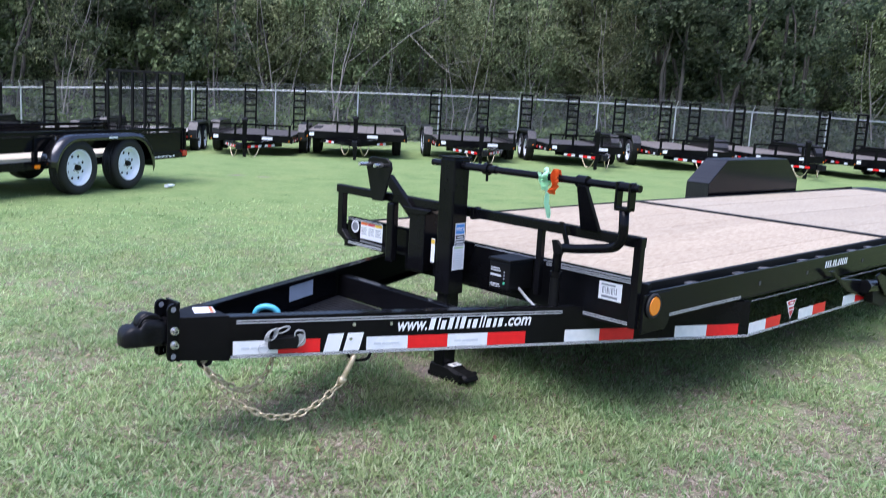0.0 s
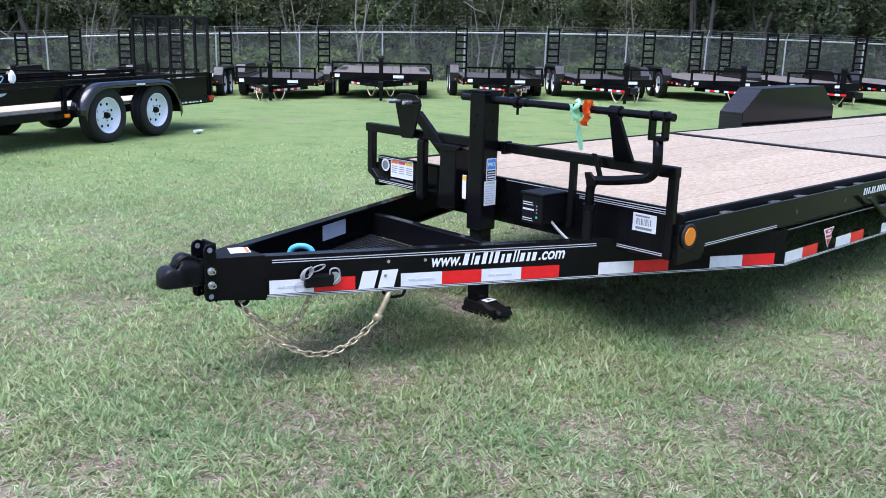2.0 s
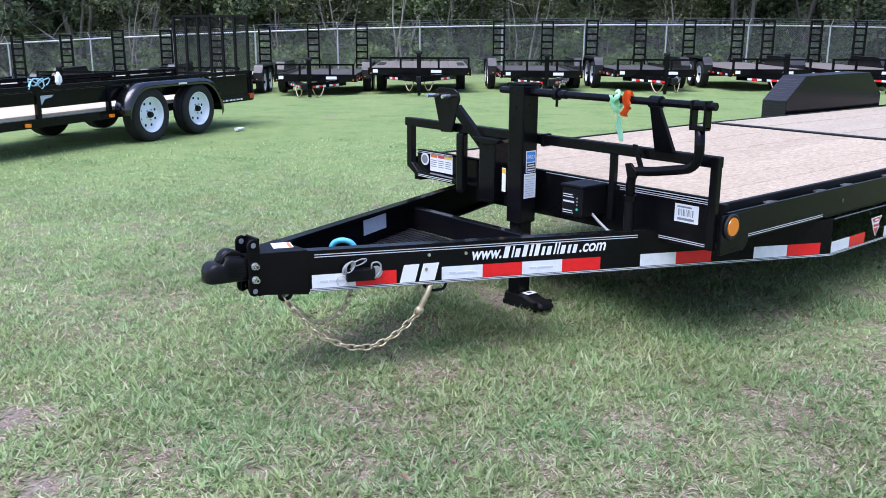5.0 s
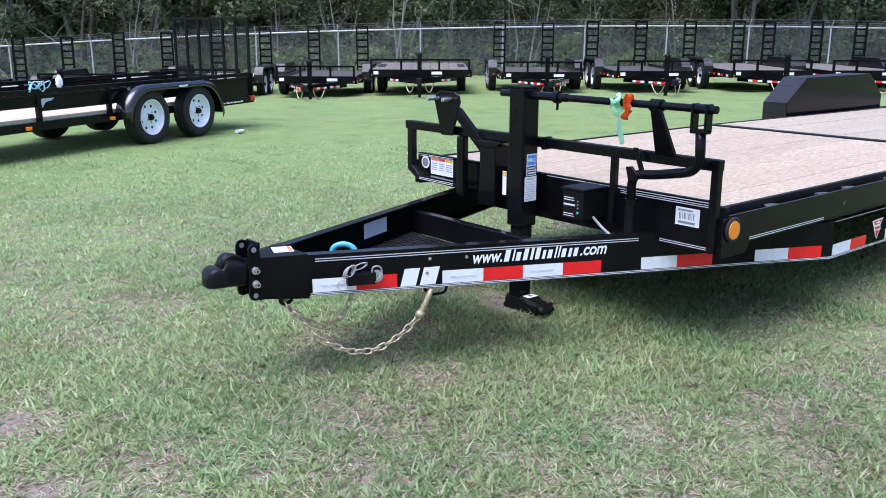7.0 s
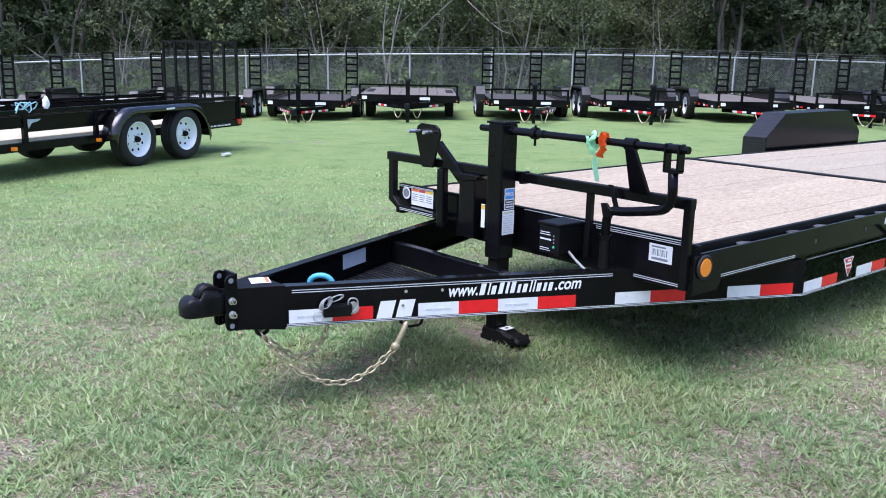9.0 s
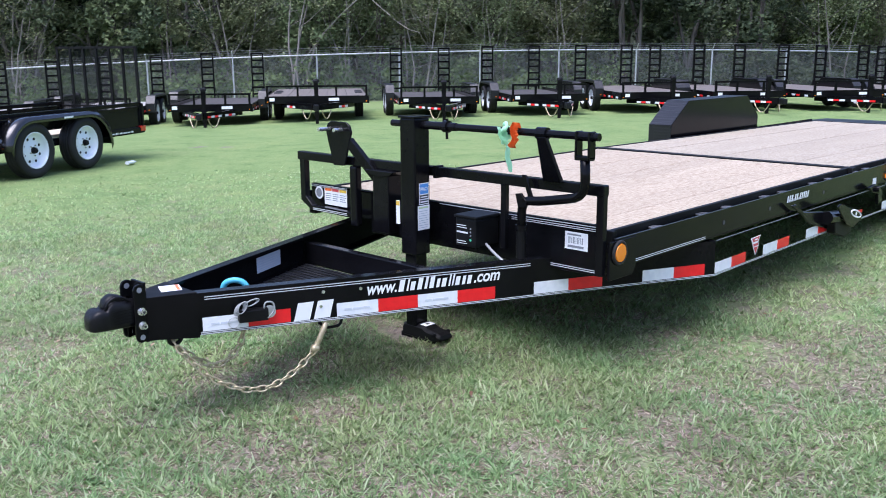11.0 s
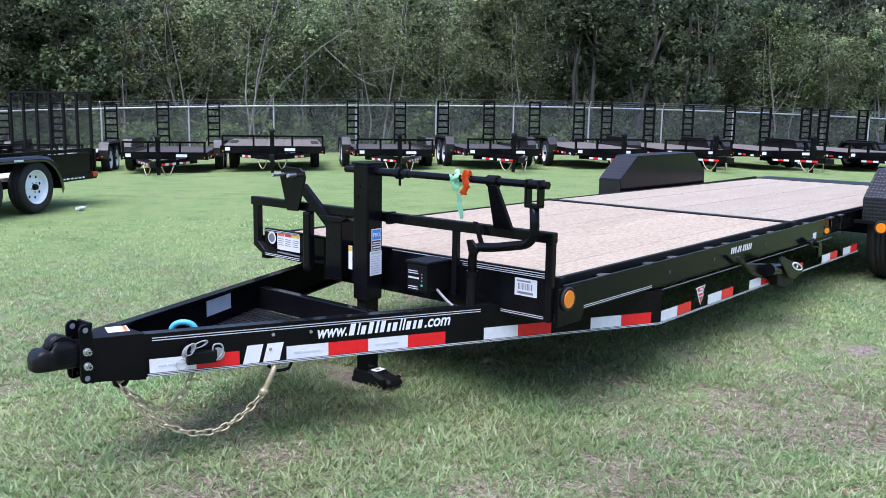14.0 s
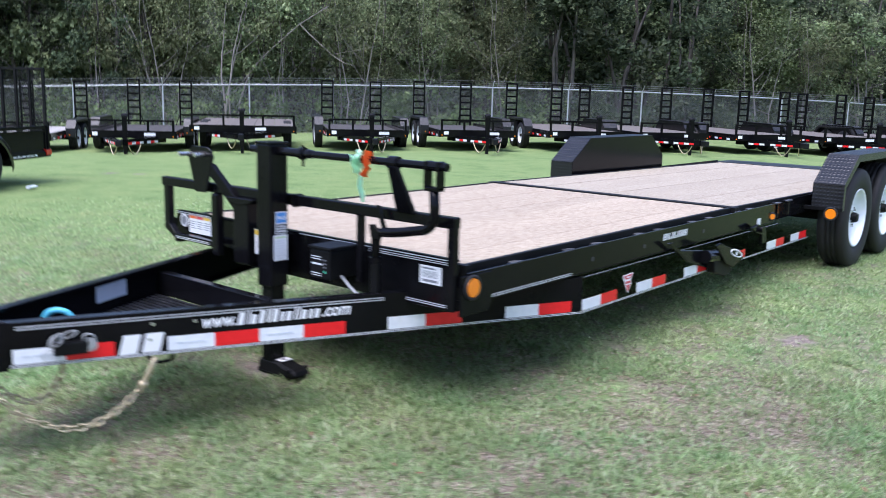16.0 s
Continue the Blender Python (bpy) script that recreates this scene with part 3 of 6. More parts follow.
part("foot_boot", slab([(0.068, GJ - 0.005), (0.068, GJ + 0.045), (0.05, GJ + 0.068), (-0.075, GJ + 0.068), (-0.10, GJ + 0.055), (-0.175, GJ + 0.044), (-0.195, GJ + 0.032), (-0.19, GJ + 0.012), (-0.14, GJ - 0.005)], FX1 - FX0, axes((FX0, 0, 0), (0, 1, 0), (0, 0, 1)), 0.013), BLACK_DULL, jack)
part("foot_pin", rod(bmesh.new(), (FX0 - 0.012, -0.15, GJ + 0.036), (FX1 + 0.012, -0.15, GJ + 0.036), 0.010), BLACK_DULL, jack)
part("label", boxed(FX0 + 0.012, FX0 + 0.072, -0.092, -0.052, GJ + 0.0675, GJ + 0.0695, 0.0), WHITE_INK, jack, "small white label on the jack foot")
part("label_print", boxed(FX0 + 0.03, FX0 + 0.05, -0.08, -0.064, GJ + 0.0696, GJ + 0.0702, 0.0), DARK_INK, jack)
for x, z in ((-0.215, 1.03), (-0.19, 0.99), (-0.235, 1.0)):
    part("rivet", rod(bmesh.new(), (x, JY0 + 0.001, z), (x, JY0 - 0.003, z), 0.005, 8), BLACK, jack)
for y, z in ((0.0, 1.02), (0.015, 0.97)):
    part("rivet", rod(bmesh.new(), (JX0 + 0.001, y, z), (JX0 - 0.003, y, z), 0.006, 8), BLACK, jack)
# cranking shaft, its stand on the rail, and the folded handle
BX, BZ = -0.205, 1.088
part("crank_shaft", rod(bmesh.new(), (BX, -1.00, BZ), (BX, 0.145, BZ), 0.0155, 16), BLACK, jack, smooth=False)
part("shaft_coupling", rod(bmesh.new(), (BX, -0.26, BZ), (BX, -0.05, BZ), 0.0185, 16), BLACK, jack)
part("shaft_collar", rod(bmesh.new(), (BX, -0.215, BZ), (BX, -0.19, BZ), 0.027, 16), BLACK, jack)
part("shaft_pin", rod(bmesh.new(), (BX, -0.203, BZ - 0.055), (BX, -0.203, BZ + 0.035), 0.006, 8), BLACK, jack)
part("shaft_collar", rod(bmesh.new(), (BX, -0.755, BZ), (BX, -0.705, BZ), 0.025, 16), BLACK, jack)
bm = slab([(-0.785, 0.885), (-0.690, 0.885), (-0.712, 1.075), (-0.758, 1.075)], 0.022, axes((0, 0, 0), (0, 1, 0), (0, 0, 1)), 0.003)
bmesh.ops.transform(bm, matrix=Matrix.Translation((-0.225, 0, 0)), verts=bm.verts)
for vv in bm.verts:
    vv.co.x += (1.07 - vv.co.z) * 0.42
part("shaft_stand", bm, BLACK, jack)
for y in (-0.965, -0.905):
    part("clevis_plate", boxed(BX - 0.022, BX + 0.022, y - 0.005, y + 0.005, 1.00, 1.108, 0.004), BLACK, jack)
part("clevis_bolt", rod(bmesh.new(), (BX, -0.965 - 0.012, BZ), (BX, -0.905 + 0.012, BZ), 0.019, 12), BLACK, jack)
part("clevis_bridge", boxed(BX - 0.02, BX + 0.02, -0.97, -0.90, 0.995, 1.012, 0.004), BLACK, jack)
path = rounded([(BX, -0.936, 1.005), (BX + 0.01, -0.938, 0.85), (BX + 0.03, -0.70, 0.805), (BX + 0.047, -0.592, 0.795), (BX + 0.05, -0.588, 0.60)], 0.12, 8)
part("crank_handle", sweep(bmesh.new(), path, 0.0195, 14), BLACK, jack, "bent black steel tube crank handle", smooth=True)
part("handle_grip", rod(bmesh.new(), (BX + 0.051, -0.588, 0.545), (BX + 0.05, -0.588, 0.665), 0.0225, 16), BLACK_DULL, jack)
part("grip_ring", rod(bmesh.new(), (BX + 0.05, -0.588, 0.665), (BX + 0.05, -0.588, 0.69), 0.0255, 16), BLACK, jack)
part("handle_hook", slab([(-0.66, 0.795), (-0.615, 0.905), (-0.592, 0.905), (-0.635, 0.795)], 0.01, axes((-0.165, 0, 0), (0, 1, 0), (0, 0, 1)), 0.002), BLACK, jack)
part("handle_hook", slab([(-0.635, 0.77), (-0.59, 0.77), (-0.575, 0.825), (-0.605, 0.83), (-0.635, 0.80)], 0.012, axes((-0.185, 0, 0), (0, 1, 0), (0, 0, 1)), 0.002), BLACK, jack)
part("rail_end_plate", boxed(-0.140, -0.088, -0.072, -0.050, 0.838, 0.896, 0.004), BLACK, trailer)
# mounting plates of the jack
part("mount_plate", boxed(-0.160, -0.062, 0.232, 0.345, 0.535, 0.847, 0.006), BLACK, trailer)
part("mount_plate", boxed(-0.150, -0.0625, 0.05, 0.170, 0.535, 0.695, 0.004), BLACK, trailer)
part("mount_rib", slab([(0.19, 0.845), (0.40, 0.845), (0.37, 0.822), (0.30, 0.812), (0.22, 0.822)], 0.095, axes((-0.165, 0, 0), (0, 1, 0), (0, 0, 1)), 0.003), BLACK, trailer)

# spare-wheel bracket on the headache rail
spare = new("spare_wheel_bracket")
spare.parent = trailer
part("bracket_plate", slab([(0.635, 0.845), (0.548, 0.848), (0.49, 1.02), (0.502, 1.052), (0.53, 1.068), (0.645, 1.070), (0.675, 1.055), (0.69, 1.02)], 0.012, axes((-0.166, 0, 0), (0, 1, 0), (0, 0, 1)), 0.003), BLACK, spare)
for y, n in ((0.655, 0.075), (0.56, 0.055)):
    part("stud", rod(bmesh.new(), (-0.165, y, 1.03), (-0.165 - n, y, 1.03), 0.010, 10), CHROME, spare, "zinc-plated stud")
bm = beam((-0.150, 0.525, 0.972), (-0.130, 0.305, 0.772), 0.03, 0.05, 0.004)
part("bracket_arm", bm, BLACK, spare)

# ---- bulkhead stickers and stripes ----
def sticker(name, o, u, v, w, h, m, parent, label=""):
    """A thin sheet of width w along u and height h along v, from its corner o."""
    return part(name, slab([(0, 0), (w, 0), (w, h), (0, h)], 0.0008, axes(o, u, v)), m, parent, label)


def print_bars(parent, o, u, v, rows, m):
    """Rows of print as plain bars: start and length along u, place along v, height."""
    o, u, v = Vector(o), Vector(u), Vector(v)
    n = u.cross(v).normalized() * 0.001
    for a, w, b, h in rows:
        part("print_bar", slab([(0, 0), (w, 0), (w, h), (0, h)], 0.0005, axes(o + u * a + v * b + n, u, v)), m, parent)


UY, UZ = (0, -1, 0), (0, 0, 1)        # across the bulkhead's face towards the near side, and up
FX = -0.0625
lab = sticker("warning_label", (FX, 0.842, 0.607), UY, UZ, 0.185, 0.094, WHITE_INK, trailer, "white warning label with orange, red and yellow heads")
for i, m in enumerate((ORANGE_INK, RED_INK, YELLOW_INK)):
    print_bars(lab, (FX, 0.842 - 0.005 - i * 0.06, 0.682), UY, UZ, [(0, 0.055, 0, 0.014)], m)
    print_bars(lab, (FX, 0.842 - 0.008 - i * 0.06, 0.62), UY, UZ, [(0, 0.045, 0.045, 0.004), (0, 0.048, 0.034, 0.004), (0, 0.04, 0.023, 0.004), (0, 0.047, 0.012, 0.004)], GREY_INK)
part("round_label", rod(bmesh.new(), (FX, 0.888, 0.665), (FX - 0.001, 0.888, 0.665), 0.034, 28), WHITE_INK, trailer, "round white label with a grey centre")
part("round_label_print", rod(bmesh.new(), (FX - 0.001, 0.888, 0.665), (FX - 0.0018, 0.888, 0.665), 0.024, 24), GREY_INK, trailer)
lab = sticker("small_label", (FX, 0.83, 0.572), UY, UZ, 0.10, 0.026, DARK_INK, trailer, "small dark label")
print_bars(lab, (FX, 0.825, 0.575), UY, UZ, [(0, 0.012, 0.002, 0.018), (0.03, 0.055, 0.006, 0.007)], ORANGE_INK)
lab = sticker("upright_label", (FX - 0.105, 0.170, 0.600), UY, UZ, 0.026, 0.115, WHITE_INK, trailer, "upright white and yellow label beside the jack")
print_bars(lab, (FX - 0.105, 0.169, 0.69), UY, UZ, [(0, 0.024, 0, 0.022)], YELLOW_INK)
for z, y0, y1 in ((0.704, 0.952, 0.66), (0.696, 0.952, 0.66), (0.588, 0.952, 0.70), (0.580, 0.952, 0.70), (0.704, -0.02, -0.92), (0.694, -0.46, -0.92), (0.686, -0.46, -0.92), (0.520, -0.62, -0.925), (0.512, -0.62, -0.925)):
    sticker("pinstripe", (FX, y0, z), UY, UZ, y0 - y1, 0.0035, PIN_WHITE, trailer)
for z in (0.583, 0.591):
    sticker("bar_stripe", (-0.1312, 0.86, z), UY, UZ, 0.28, 0.0032, PIN_WHITE, trailer)
lab = sticker("serial_label", (FX, -0.750, 0.597), UY, UZ, 0.115, 0.075, WHITE_INK, trailer, "white serial-number label with a barcode")
print_bars(lab, (FX, -0.750, 0.597), UY, UZ, [(0.018 + 0.0075 * k, 0.002 + 0.003 * (k * 7 % 3 == 0), 0.026, 0.028) for k in range(10)], GREY_INK)
print_bars(lab, (FX, -0.750, 0.597), UY, UZ, [(0.012, 0.07, 0.060, 0.007), (0.015, 0.08, 0.008, 0.010)], GREY_INK)
# jack stickers, on its near face
UX = (1, 0, 0)
JF = JY0 - 0.0005
lab = sticker("series_sticker", (-0.230, JF, 0.722), UX, UZ, 0.062, 0.10, WHITE_INK, jack, "blue, white and black sticker reading PRO")
print_bars(lab, (-0.230, JF, 0.722), UX, UZ, [(0.004, 0.054, 0.050, 0.046)], BLUE_INK)
print_bars(lab, (-0.230, JF, 0.722), UX, UZ, [(0.004, 0.054, 0.027, 0.018), (0.004, 0.054, 0.004, 0.018)], DARK_INK)
print_bars(lab, (-0.230, JF - 0.0008, 0.722), UX, UZ, [(0.010, 0.042, 0.033, 0.005), (0.008, 0.046, 0.010, 0.006)], WHITE_INK)


def lettering(text, o, u, v, height, m, parent, label):
    cu = bpy.data.curves.new("lettering", "FONT")
    cu.body, cu.size = text, height * 1.4
    cu.extrude = 0.0004
    ob = bpy.data.objects.new("lettering", cu)
    scene.collection.objects.link(ob)
    me = bpy.data.meshes.new_from_object(ob.evaluated_get(bpy.context.evaluated_depsgraph_get()))
    bpy.data.objects.remove(ob)
    me.materials.append(m)
    me.name = "lettering"
    out = new("lettering", me)
    out.parent = parent
    out.matrix_basis = axes(Vector(o), u, v)
    out["label"] = label


lettering("PRO", (-0.2235, JF - 0.0022, 0.786), UX, UZ, 0.0175, WHITE_INK, lab, "white letters PRO")
lab = sticker("notice_sheet", (-0.240, JF, 0.604), UX, UZ, 0.076, 0.114, WHITE_INK, jack, "white notice sheet with fine grey print")
print_bars(lab, (-0.240, JF, 0.604), UX, UZ, [(0.006, 0.054 + 0.008 * (k % 2), 0.010 + 0.011 * k, 0.0022) for k in range(8)], LABEL_GREY)
print_bars(lab, (-0.240, JF, 0.604), UX, UZ, [(0.006, 0.062, 0.100, 0.008)], mat("pale_green_print", (0.5, 0.62, 0.35), 0.5))

# ---- battery box ----
bb = new("battery_box")
bb.parent = trailer
part("case", boxed(-0.222, -0.064, -0.388, -0.268, 0.566, 0.693, 0.008), BLACK_DULL, bb)
part("lid", boxed(-0.228, -0.062, -0.394, -0.262, 0.693, 0.707, 0.005), BLACK_DULL, bb)
print_bars(bb, (-0.2225, -0.278, 0.565), UY, UZ, [(0.0, 0.055, 0.095, 0.004), (0.0, 0.06, 0.085, 0.004), (0.0, 0.065, 0.062, 0.008), (0.0, 0.055, 0.024, 0.004), (0.0, 0.06, 0.015, 0.003)], mat("pale_print", (0.6, 0.62, 0.63), 0.5))
for z in (0.62, 0.635, 0.65):
    part("indicator", rod(bmesh.new(), (-0.221, -0.358, z), (-0.224, -0.358, z), 0.004, 8), GREY_INK, bb)
part("indicator", rod(bmesh.new(), (-0.221, -0.358, 0.60), (-0.224, -0.358, 0.60), 0.006, 10), mat("green_lens", (0.1, 0.5, 0.3), 0.2), bb, "small green indicator lens")
part("cable", sweep(bmesh.new(), rounded([(-0.15, -0.38, 0.58), (-0.16, -0.44, 0.545), (-0.17, -0.50, 0.52)], 0.03), 0.006, 8), CABLE, trailer)

# ---- tongue: coupler, platform, gussets ----
def loft(sections, seg=20, power=2.6):
    """A smooth body along x through sections (x, half width, z low, z high), of rounded-box outline."""
    bm = bmesh.new()
    rings = []
    for x, hw, z0, z1 in sections:
        ring = []
        for k in range(seg):
            a = 2 * math.pi * k / seg
            c, s = math.cos(a), math.sin(a)
            ring.append(bm.verts.new((x, hw * abs(c) ** (2 / power) * (1 if c >= 0 else -1), (z0 + z1) / 2 + (z1 - z0) / 2 * abs(s) ** (2 / power) * (1 if s >= 0 else -1))))
        rings.append(ring)
    for a, b in zip(rings, rings[1:]):
        for k in range(seg):
            bm.faces.new((a[k], a[(k + 1) % seg], b[(k + 1) % seg], b[k]))
    bm.faces.new(rings[0])
    bm.faces.new(rings[-1])
    bmesh.ops.recalc_face_normals(bm, faces=bm.faces)
    return bm


coupler = new("coupler")
coupler.parent = trailer
part("ball_socket", loft([(-1.799, 0.014, 0.482, 0.512), (-1.795, 0.029, 0.476, 0.526), (-1.785, 0.040, 0.473, 0.540), (-1.772, 0.045, 0.472, 0.548), (-1.757, 0.047, 0.471, 0.549), (-1.744, 0.047, 0.470, 0.545),
                          (-1.739, 0.046, 0.470, 0.549), (-1.733, 0.045, 0.469, 0.560), (-1.722, 0.044, 0.468, 0.570), (-1.705, 0.043, 0.467, 0.571), (-1.677, 0.042, 0.465, 0.564), (-1.600, 0.041, 0.462, 0.552)], 28, 4.5), CAST, coupler, "cast black iron ball coupler", smooth=True)
part("latch", loft([(-1.744, 0.013, 0.545, 0.555), (-1.736, 0.022, 0.545, 0.577), (-1.722, 0.025, 0.55, 0.588), (-1.705, 0.026, 0.56, 0.592), (-1.677, 0.024, 0.555, 0.583), (-1.658, 0.020, 0.55, 0.568), (-1.647, 0.011, 0.548, 0.556)], 16, 3.0), CAST, coupler, smooth=True)
part("latch_rim", sweep(bmesh.new(), rounded([(-1.744, -0.030, 0.545), (-1.734, -0.034, 0.574), (-1.705, -0.036, 0.587), (-1.677, -0.034, 0.578), (-1.652, -0.028, 0.556)], 0.02), 0.0045, 8), CAST, coupler, smooth=True)
print_bars(coupler, (-1.722, -0.0445, 0.482), (1, 0, 0), UZ, [(0.0, 0.07, 0.008 + 0.011 * k, 0.003) for k in range(5)], BLACK_DULL)
for y in (-0.052, 0.040):
    w = [(-1.648, 0.425), (-1.643, 0.412), (-1.63, 0.405), (-1.612, 0.408), (-1.603, 0.42), (-1.600, 0.60), (-1.607, 0.615), (-1.622, 0.620), (-1.640, 0.615), (-1.648, 0.60)]
    part("height_plate", slab(w, 0.010, axes((0, y + 0.010, 0), (1, 0, 0), (0, 0, 1)), 0.002), BLACK, coupler)
    for z in (0.425, 0.598):
        part("hole", rod(bmesh.new(), (-1.625, y + 0.0085 + (0.003 if y > 0 else 0), z), (-1.625, y - 0.0008, z), 0.010, 14), GREY_INK, coupler)
part("height_back", boxed(-1.606, -1.596, -0.046, 0.044, 0.40, 0.62, 0.002), BLACK, coupler)
for z in (0.469, 0.521):
    bolt = part("bolt", rod(bmesh.new(), (-1.624, -0.052, z), (-1.624, -0.074, z), 0.0105, 6), CHROME, coupler, "zinc-plated bolt")
    part("washer", rod(bmesh.new(), (-1.624, -0.052, z), (-1.624, -0.056, z), 0.0145, 20), CHROME, bolt)
    part("bolt_hole", rod(bmesh.new(), (-1.624, -0.0735, z), (-1.624, -0.075, z), 0.005, 10), DARK_INK, bolt)
for side in (-1, 1):
    bm = bmesh.new()
    bm = slab([(0, 0.410), (0.215, 0.394), (0.215, 0.5585), (0, 0.5625)], 0.006, axes(on_tongue(-2.60, 0, -0.001), TD, (0, 0, 1)))
    part("nose_plate", bm if side < 0 else mirror_y(bm), BLACK, trailer)
zt = 0.5645
part("gusset", slab([(-1.60, -0.05), (-1.435, -0.112), (-1.435, 0.112), (-1.60, 0.05)], 0.006, pose(0, 0, zt - 0.006), 0.001), BLACK_DULL, trailer)
lab = sticker("gusset_label", (-1.525, -0.02, zt + 0.0005), (0.93, -0.36, 0), (0.36, 0.93, 0), 0.075, 0.085, WHITE_INK, trailer, "white label with a red edge on the gusset")
print_bars(lab, (-1.525, -0.02, zt + 0.0005), (0.93, -0.36, 0), (0.36, 0.93, 0), [(0.058, 0.012, 0.004, 0.076)], ORANGE_INK)


def inner_half(x):
    """Half the clear width between the tongue beams at x."""
    return WB - (0.77 - x) * math.tan(ANG) - 0.068


part("tongue_crossmember", beam((-0.455, -inner_half(-0.455) - 0.04, 0.458), (-0.455, inner_half(-0.455) + 0.04, 0.458), 0.045, 0.105, 0.004), BLACK, trailer)


def expanded_metal():
    """Diamond strands of a raised steel mesh, over the triangle in front of the crossmember."""
    bm = bmesh.new()
    z, px, py = 0.412, 0.030, 0.0125
    x0, x1 = -1.42, -0.475
    ny = int(1.2 / py)
    for i in range(int((x1 - x0) / px) + 1):
        xa = x0 + i * px
        for j in range(-ny // 2, ny // 2):
            for d in (1, -1):
                ya = j * 2 * py
                a, b = Vector((xa, ya, z + 0.003)), Vector((xa + px, ya + d * 2 * py * 0.5 * 2 * 0.5 * 2, z - 0.002))
                b.y = ya + d * py
                a.y = ya
                if i % 2:
                    a.y, b.y = ya + d * py, ya
                h = inner_half(min(a.x, b.x)) + 0.05
                if abs(a.y) > h or abs(b.y) > h or b.x > x1:
                    continue
                t = (b - a).normalized()
                s = Vector((-t.y, t.x, 0)) * 0.0062
                q = [bm.verts.new(p) for p in (a + s, a - s, b - s, b + s)]
                bm.faces.new(q)
                q2 = [bm.verts.new(p) for p in (a - s, a - s - Vector((0, 0, 0.008)), b - s - Vector((0, 0, 0.008)), b - s)]
                bm.faces.new(q2)
    ob = part("mesh_platform", bm, MESH_STEEL, trailer, "black expanded-metal platform")
    tagged(ob, kind="stuff")


expanded_metal()
for side in (-1, 1):
    part("platform_angle", beam((-1.42, side * (inner_half(-1.42) + 0.03), 0.402), (-0.475, side * (inner_half(-0.475) + 0.03), 0.402), 0.03, 0.006, 0.0), BLACK_DULL, trailer)
part("platform_edge", beam((-1.42, -inner_half(-1.42) - 0.03, 0.404), (-1.42, inner_half(-1.42) + 0.03, 0.404), 0.02, 0.02, 0.002), BLACK_DULL, trailer)
part("hose", sweep(bmesh.new(), rounded([(-1.240, 0.060, 0.418), (-1.226, 0.040, 0.530), (-1.20, 0.012, 0.545), (-1.168, -0.014, 0.534), (-1.135, -0.055, 0.420)], 0.04, 6), 0.0115, 12), BLUE_HOSE, trailer, "light blue rubber hose", smooth=True)
PLATE_GREY = varied("data_plate_grey", (0.52, 0.56, 0.61), (0.6, 0.63, 0.67), 25, (0.3, 0.5))
# data plate on the far beam's inner side
fb = lambda s, z, inn: (lambda p: Vector((p.x, -p.y, z)))(on_tongue(s, z, -inn))
lab = sticker("data_plate", fb(-1.776, 0.452, 0.0125), (TD.x, -TD.y, 0), UZ, 0.196, 0.070, PLATE_GREY, trailer, "pale grey-blue data plate with fine print")
print_bars(lab, fb(-1.776, 0.452, 0.0125), (TD.x, -TD.y, 0), UZ, [(0.01, 0.16 - 0.02 * (k % 2), 0.008 + 0.011 * k, 0.004) for k in range(5)], PIN_WHITE)

# ---- reflective tape, stripes and decals ----
def tongue_strip(name, s0, s1, z0, z1, m, rise=0.0):
    """A strip on the near tongue beam, z0 and z1 up from its lower edge; it follows the beam's slope."""
    lo = lambda s: tz(s, 0)
    bm = bmesh.new()
    q = [on_tongue(s, lo(s) + z, 0.0012) for s, z in ((s0, z0), (s1, z0), (s1, z1), (s0, z1))]
    b = [on_tongue(s, lo(s) + z, 0.0002) for s, z in ((s0, z0), (s1, z0), (s1, z1), (s0, z1))]
    q, b = [bm.verts.new(p) for p in q], [bm.verts.new(p) for p in b]
    bm.faces.new(q)
    for i in range(4):
        bm.faces.new((b[i], b[(i + 1) % 4], q[(i + 1) % 4], q[i]))
    bmesh.ops.recalc_face_normals(bm, faces=bm.faces)
    return part(name, bm, m, trailer)


T0, T1 = 0.013, 0.0655
TAPES = [(-2.372, -2.205, 0), (-2.205, -2.044, 1), (-1.861, -1.690, 0), (-1.690, -1.520, 1), (-1.520, -1.343, 0), (-1.343, -1.168, 1), (-0.981, -0.808, 0), (-0.808, -0.632, 1), (-0.414, -0.238, 0), (-0.238, -0.058, 1)]
for s0, s1, red in TAPES:
    tape = tongue_strip("red_tape" if red else "white_tape", s0, s1 - 0.0005, T0, T1, RED_TAPE if red else WHITE_TAPE)
    if not red and s0 < -1.3:
        for a, w in ((0.03, 0.03), (0.065, 0.07)):
            ob = tongue_strip("tape_print", s0 + a, s0 + a + w, 0.034, 0.042, TAPE_PRINT)
            ob.location = TN * 0.0012
            ob.parent = tape
for z in (0.0015, 0.0075):
    tongue_strip("pinstripe", -2.38, 0.0, z, z + 0.0032, PIN_WHITE)
for f in (0.018, 0.027):
    s0, s1 = -2.36, -1.0
    bm = bmesh.new()
    q = [on_tongue(s, tz(s, 1) - f + z, 0.0012) for s, z in ((s0, 0), (s1, 0), (s1, 0.0032), (s0, 0.0032))]
    b = [p - TN * 0.001 for p in q]
    q, b = [bm.verts.new(p) for p in q], [bm.verts.new(p) for p in b]
    bm.faces.new(q)
    for i in range(4):
        bm.faces.new((b[i], b[(i + 1) % 4], q[(i + 1) % 4], q[i]))
    bmesh.ops.recalc_face_normals(bm, faces=bm.faces)
    part("pinstripe", bm, PIN_WHITE, trailer)


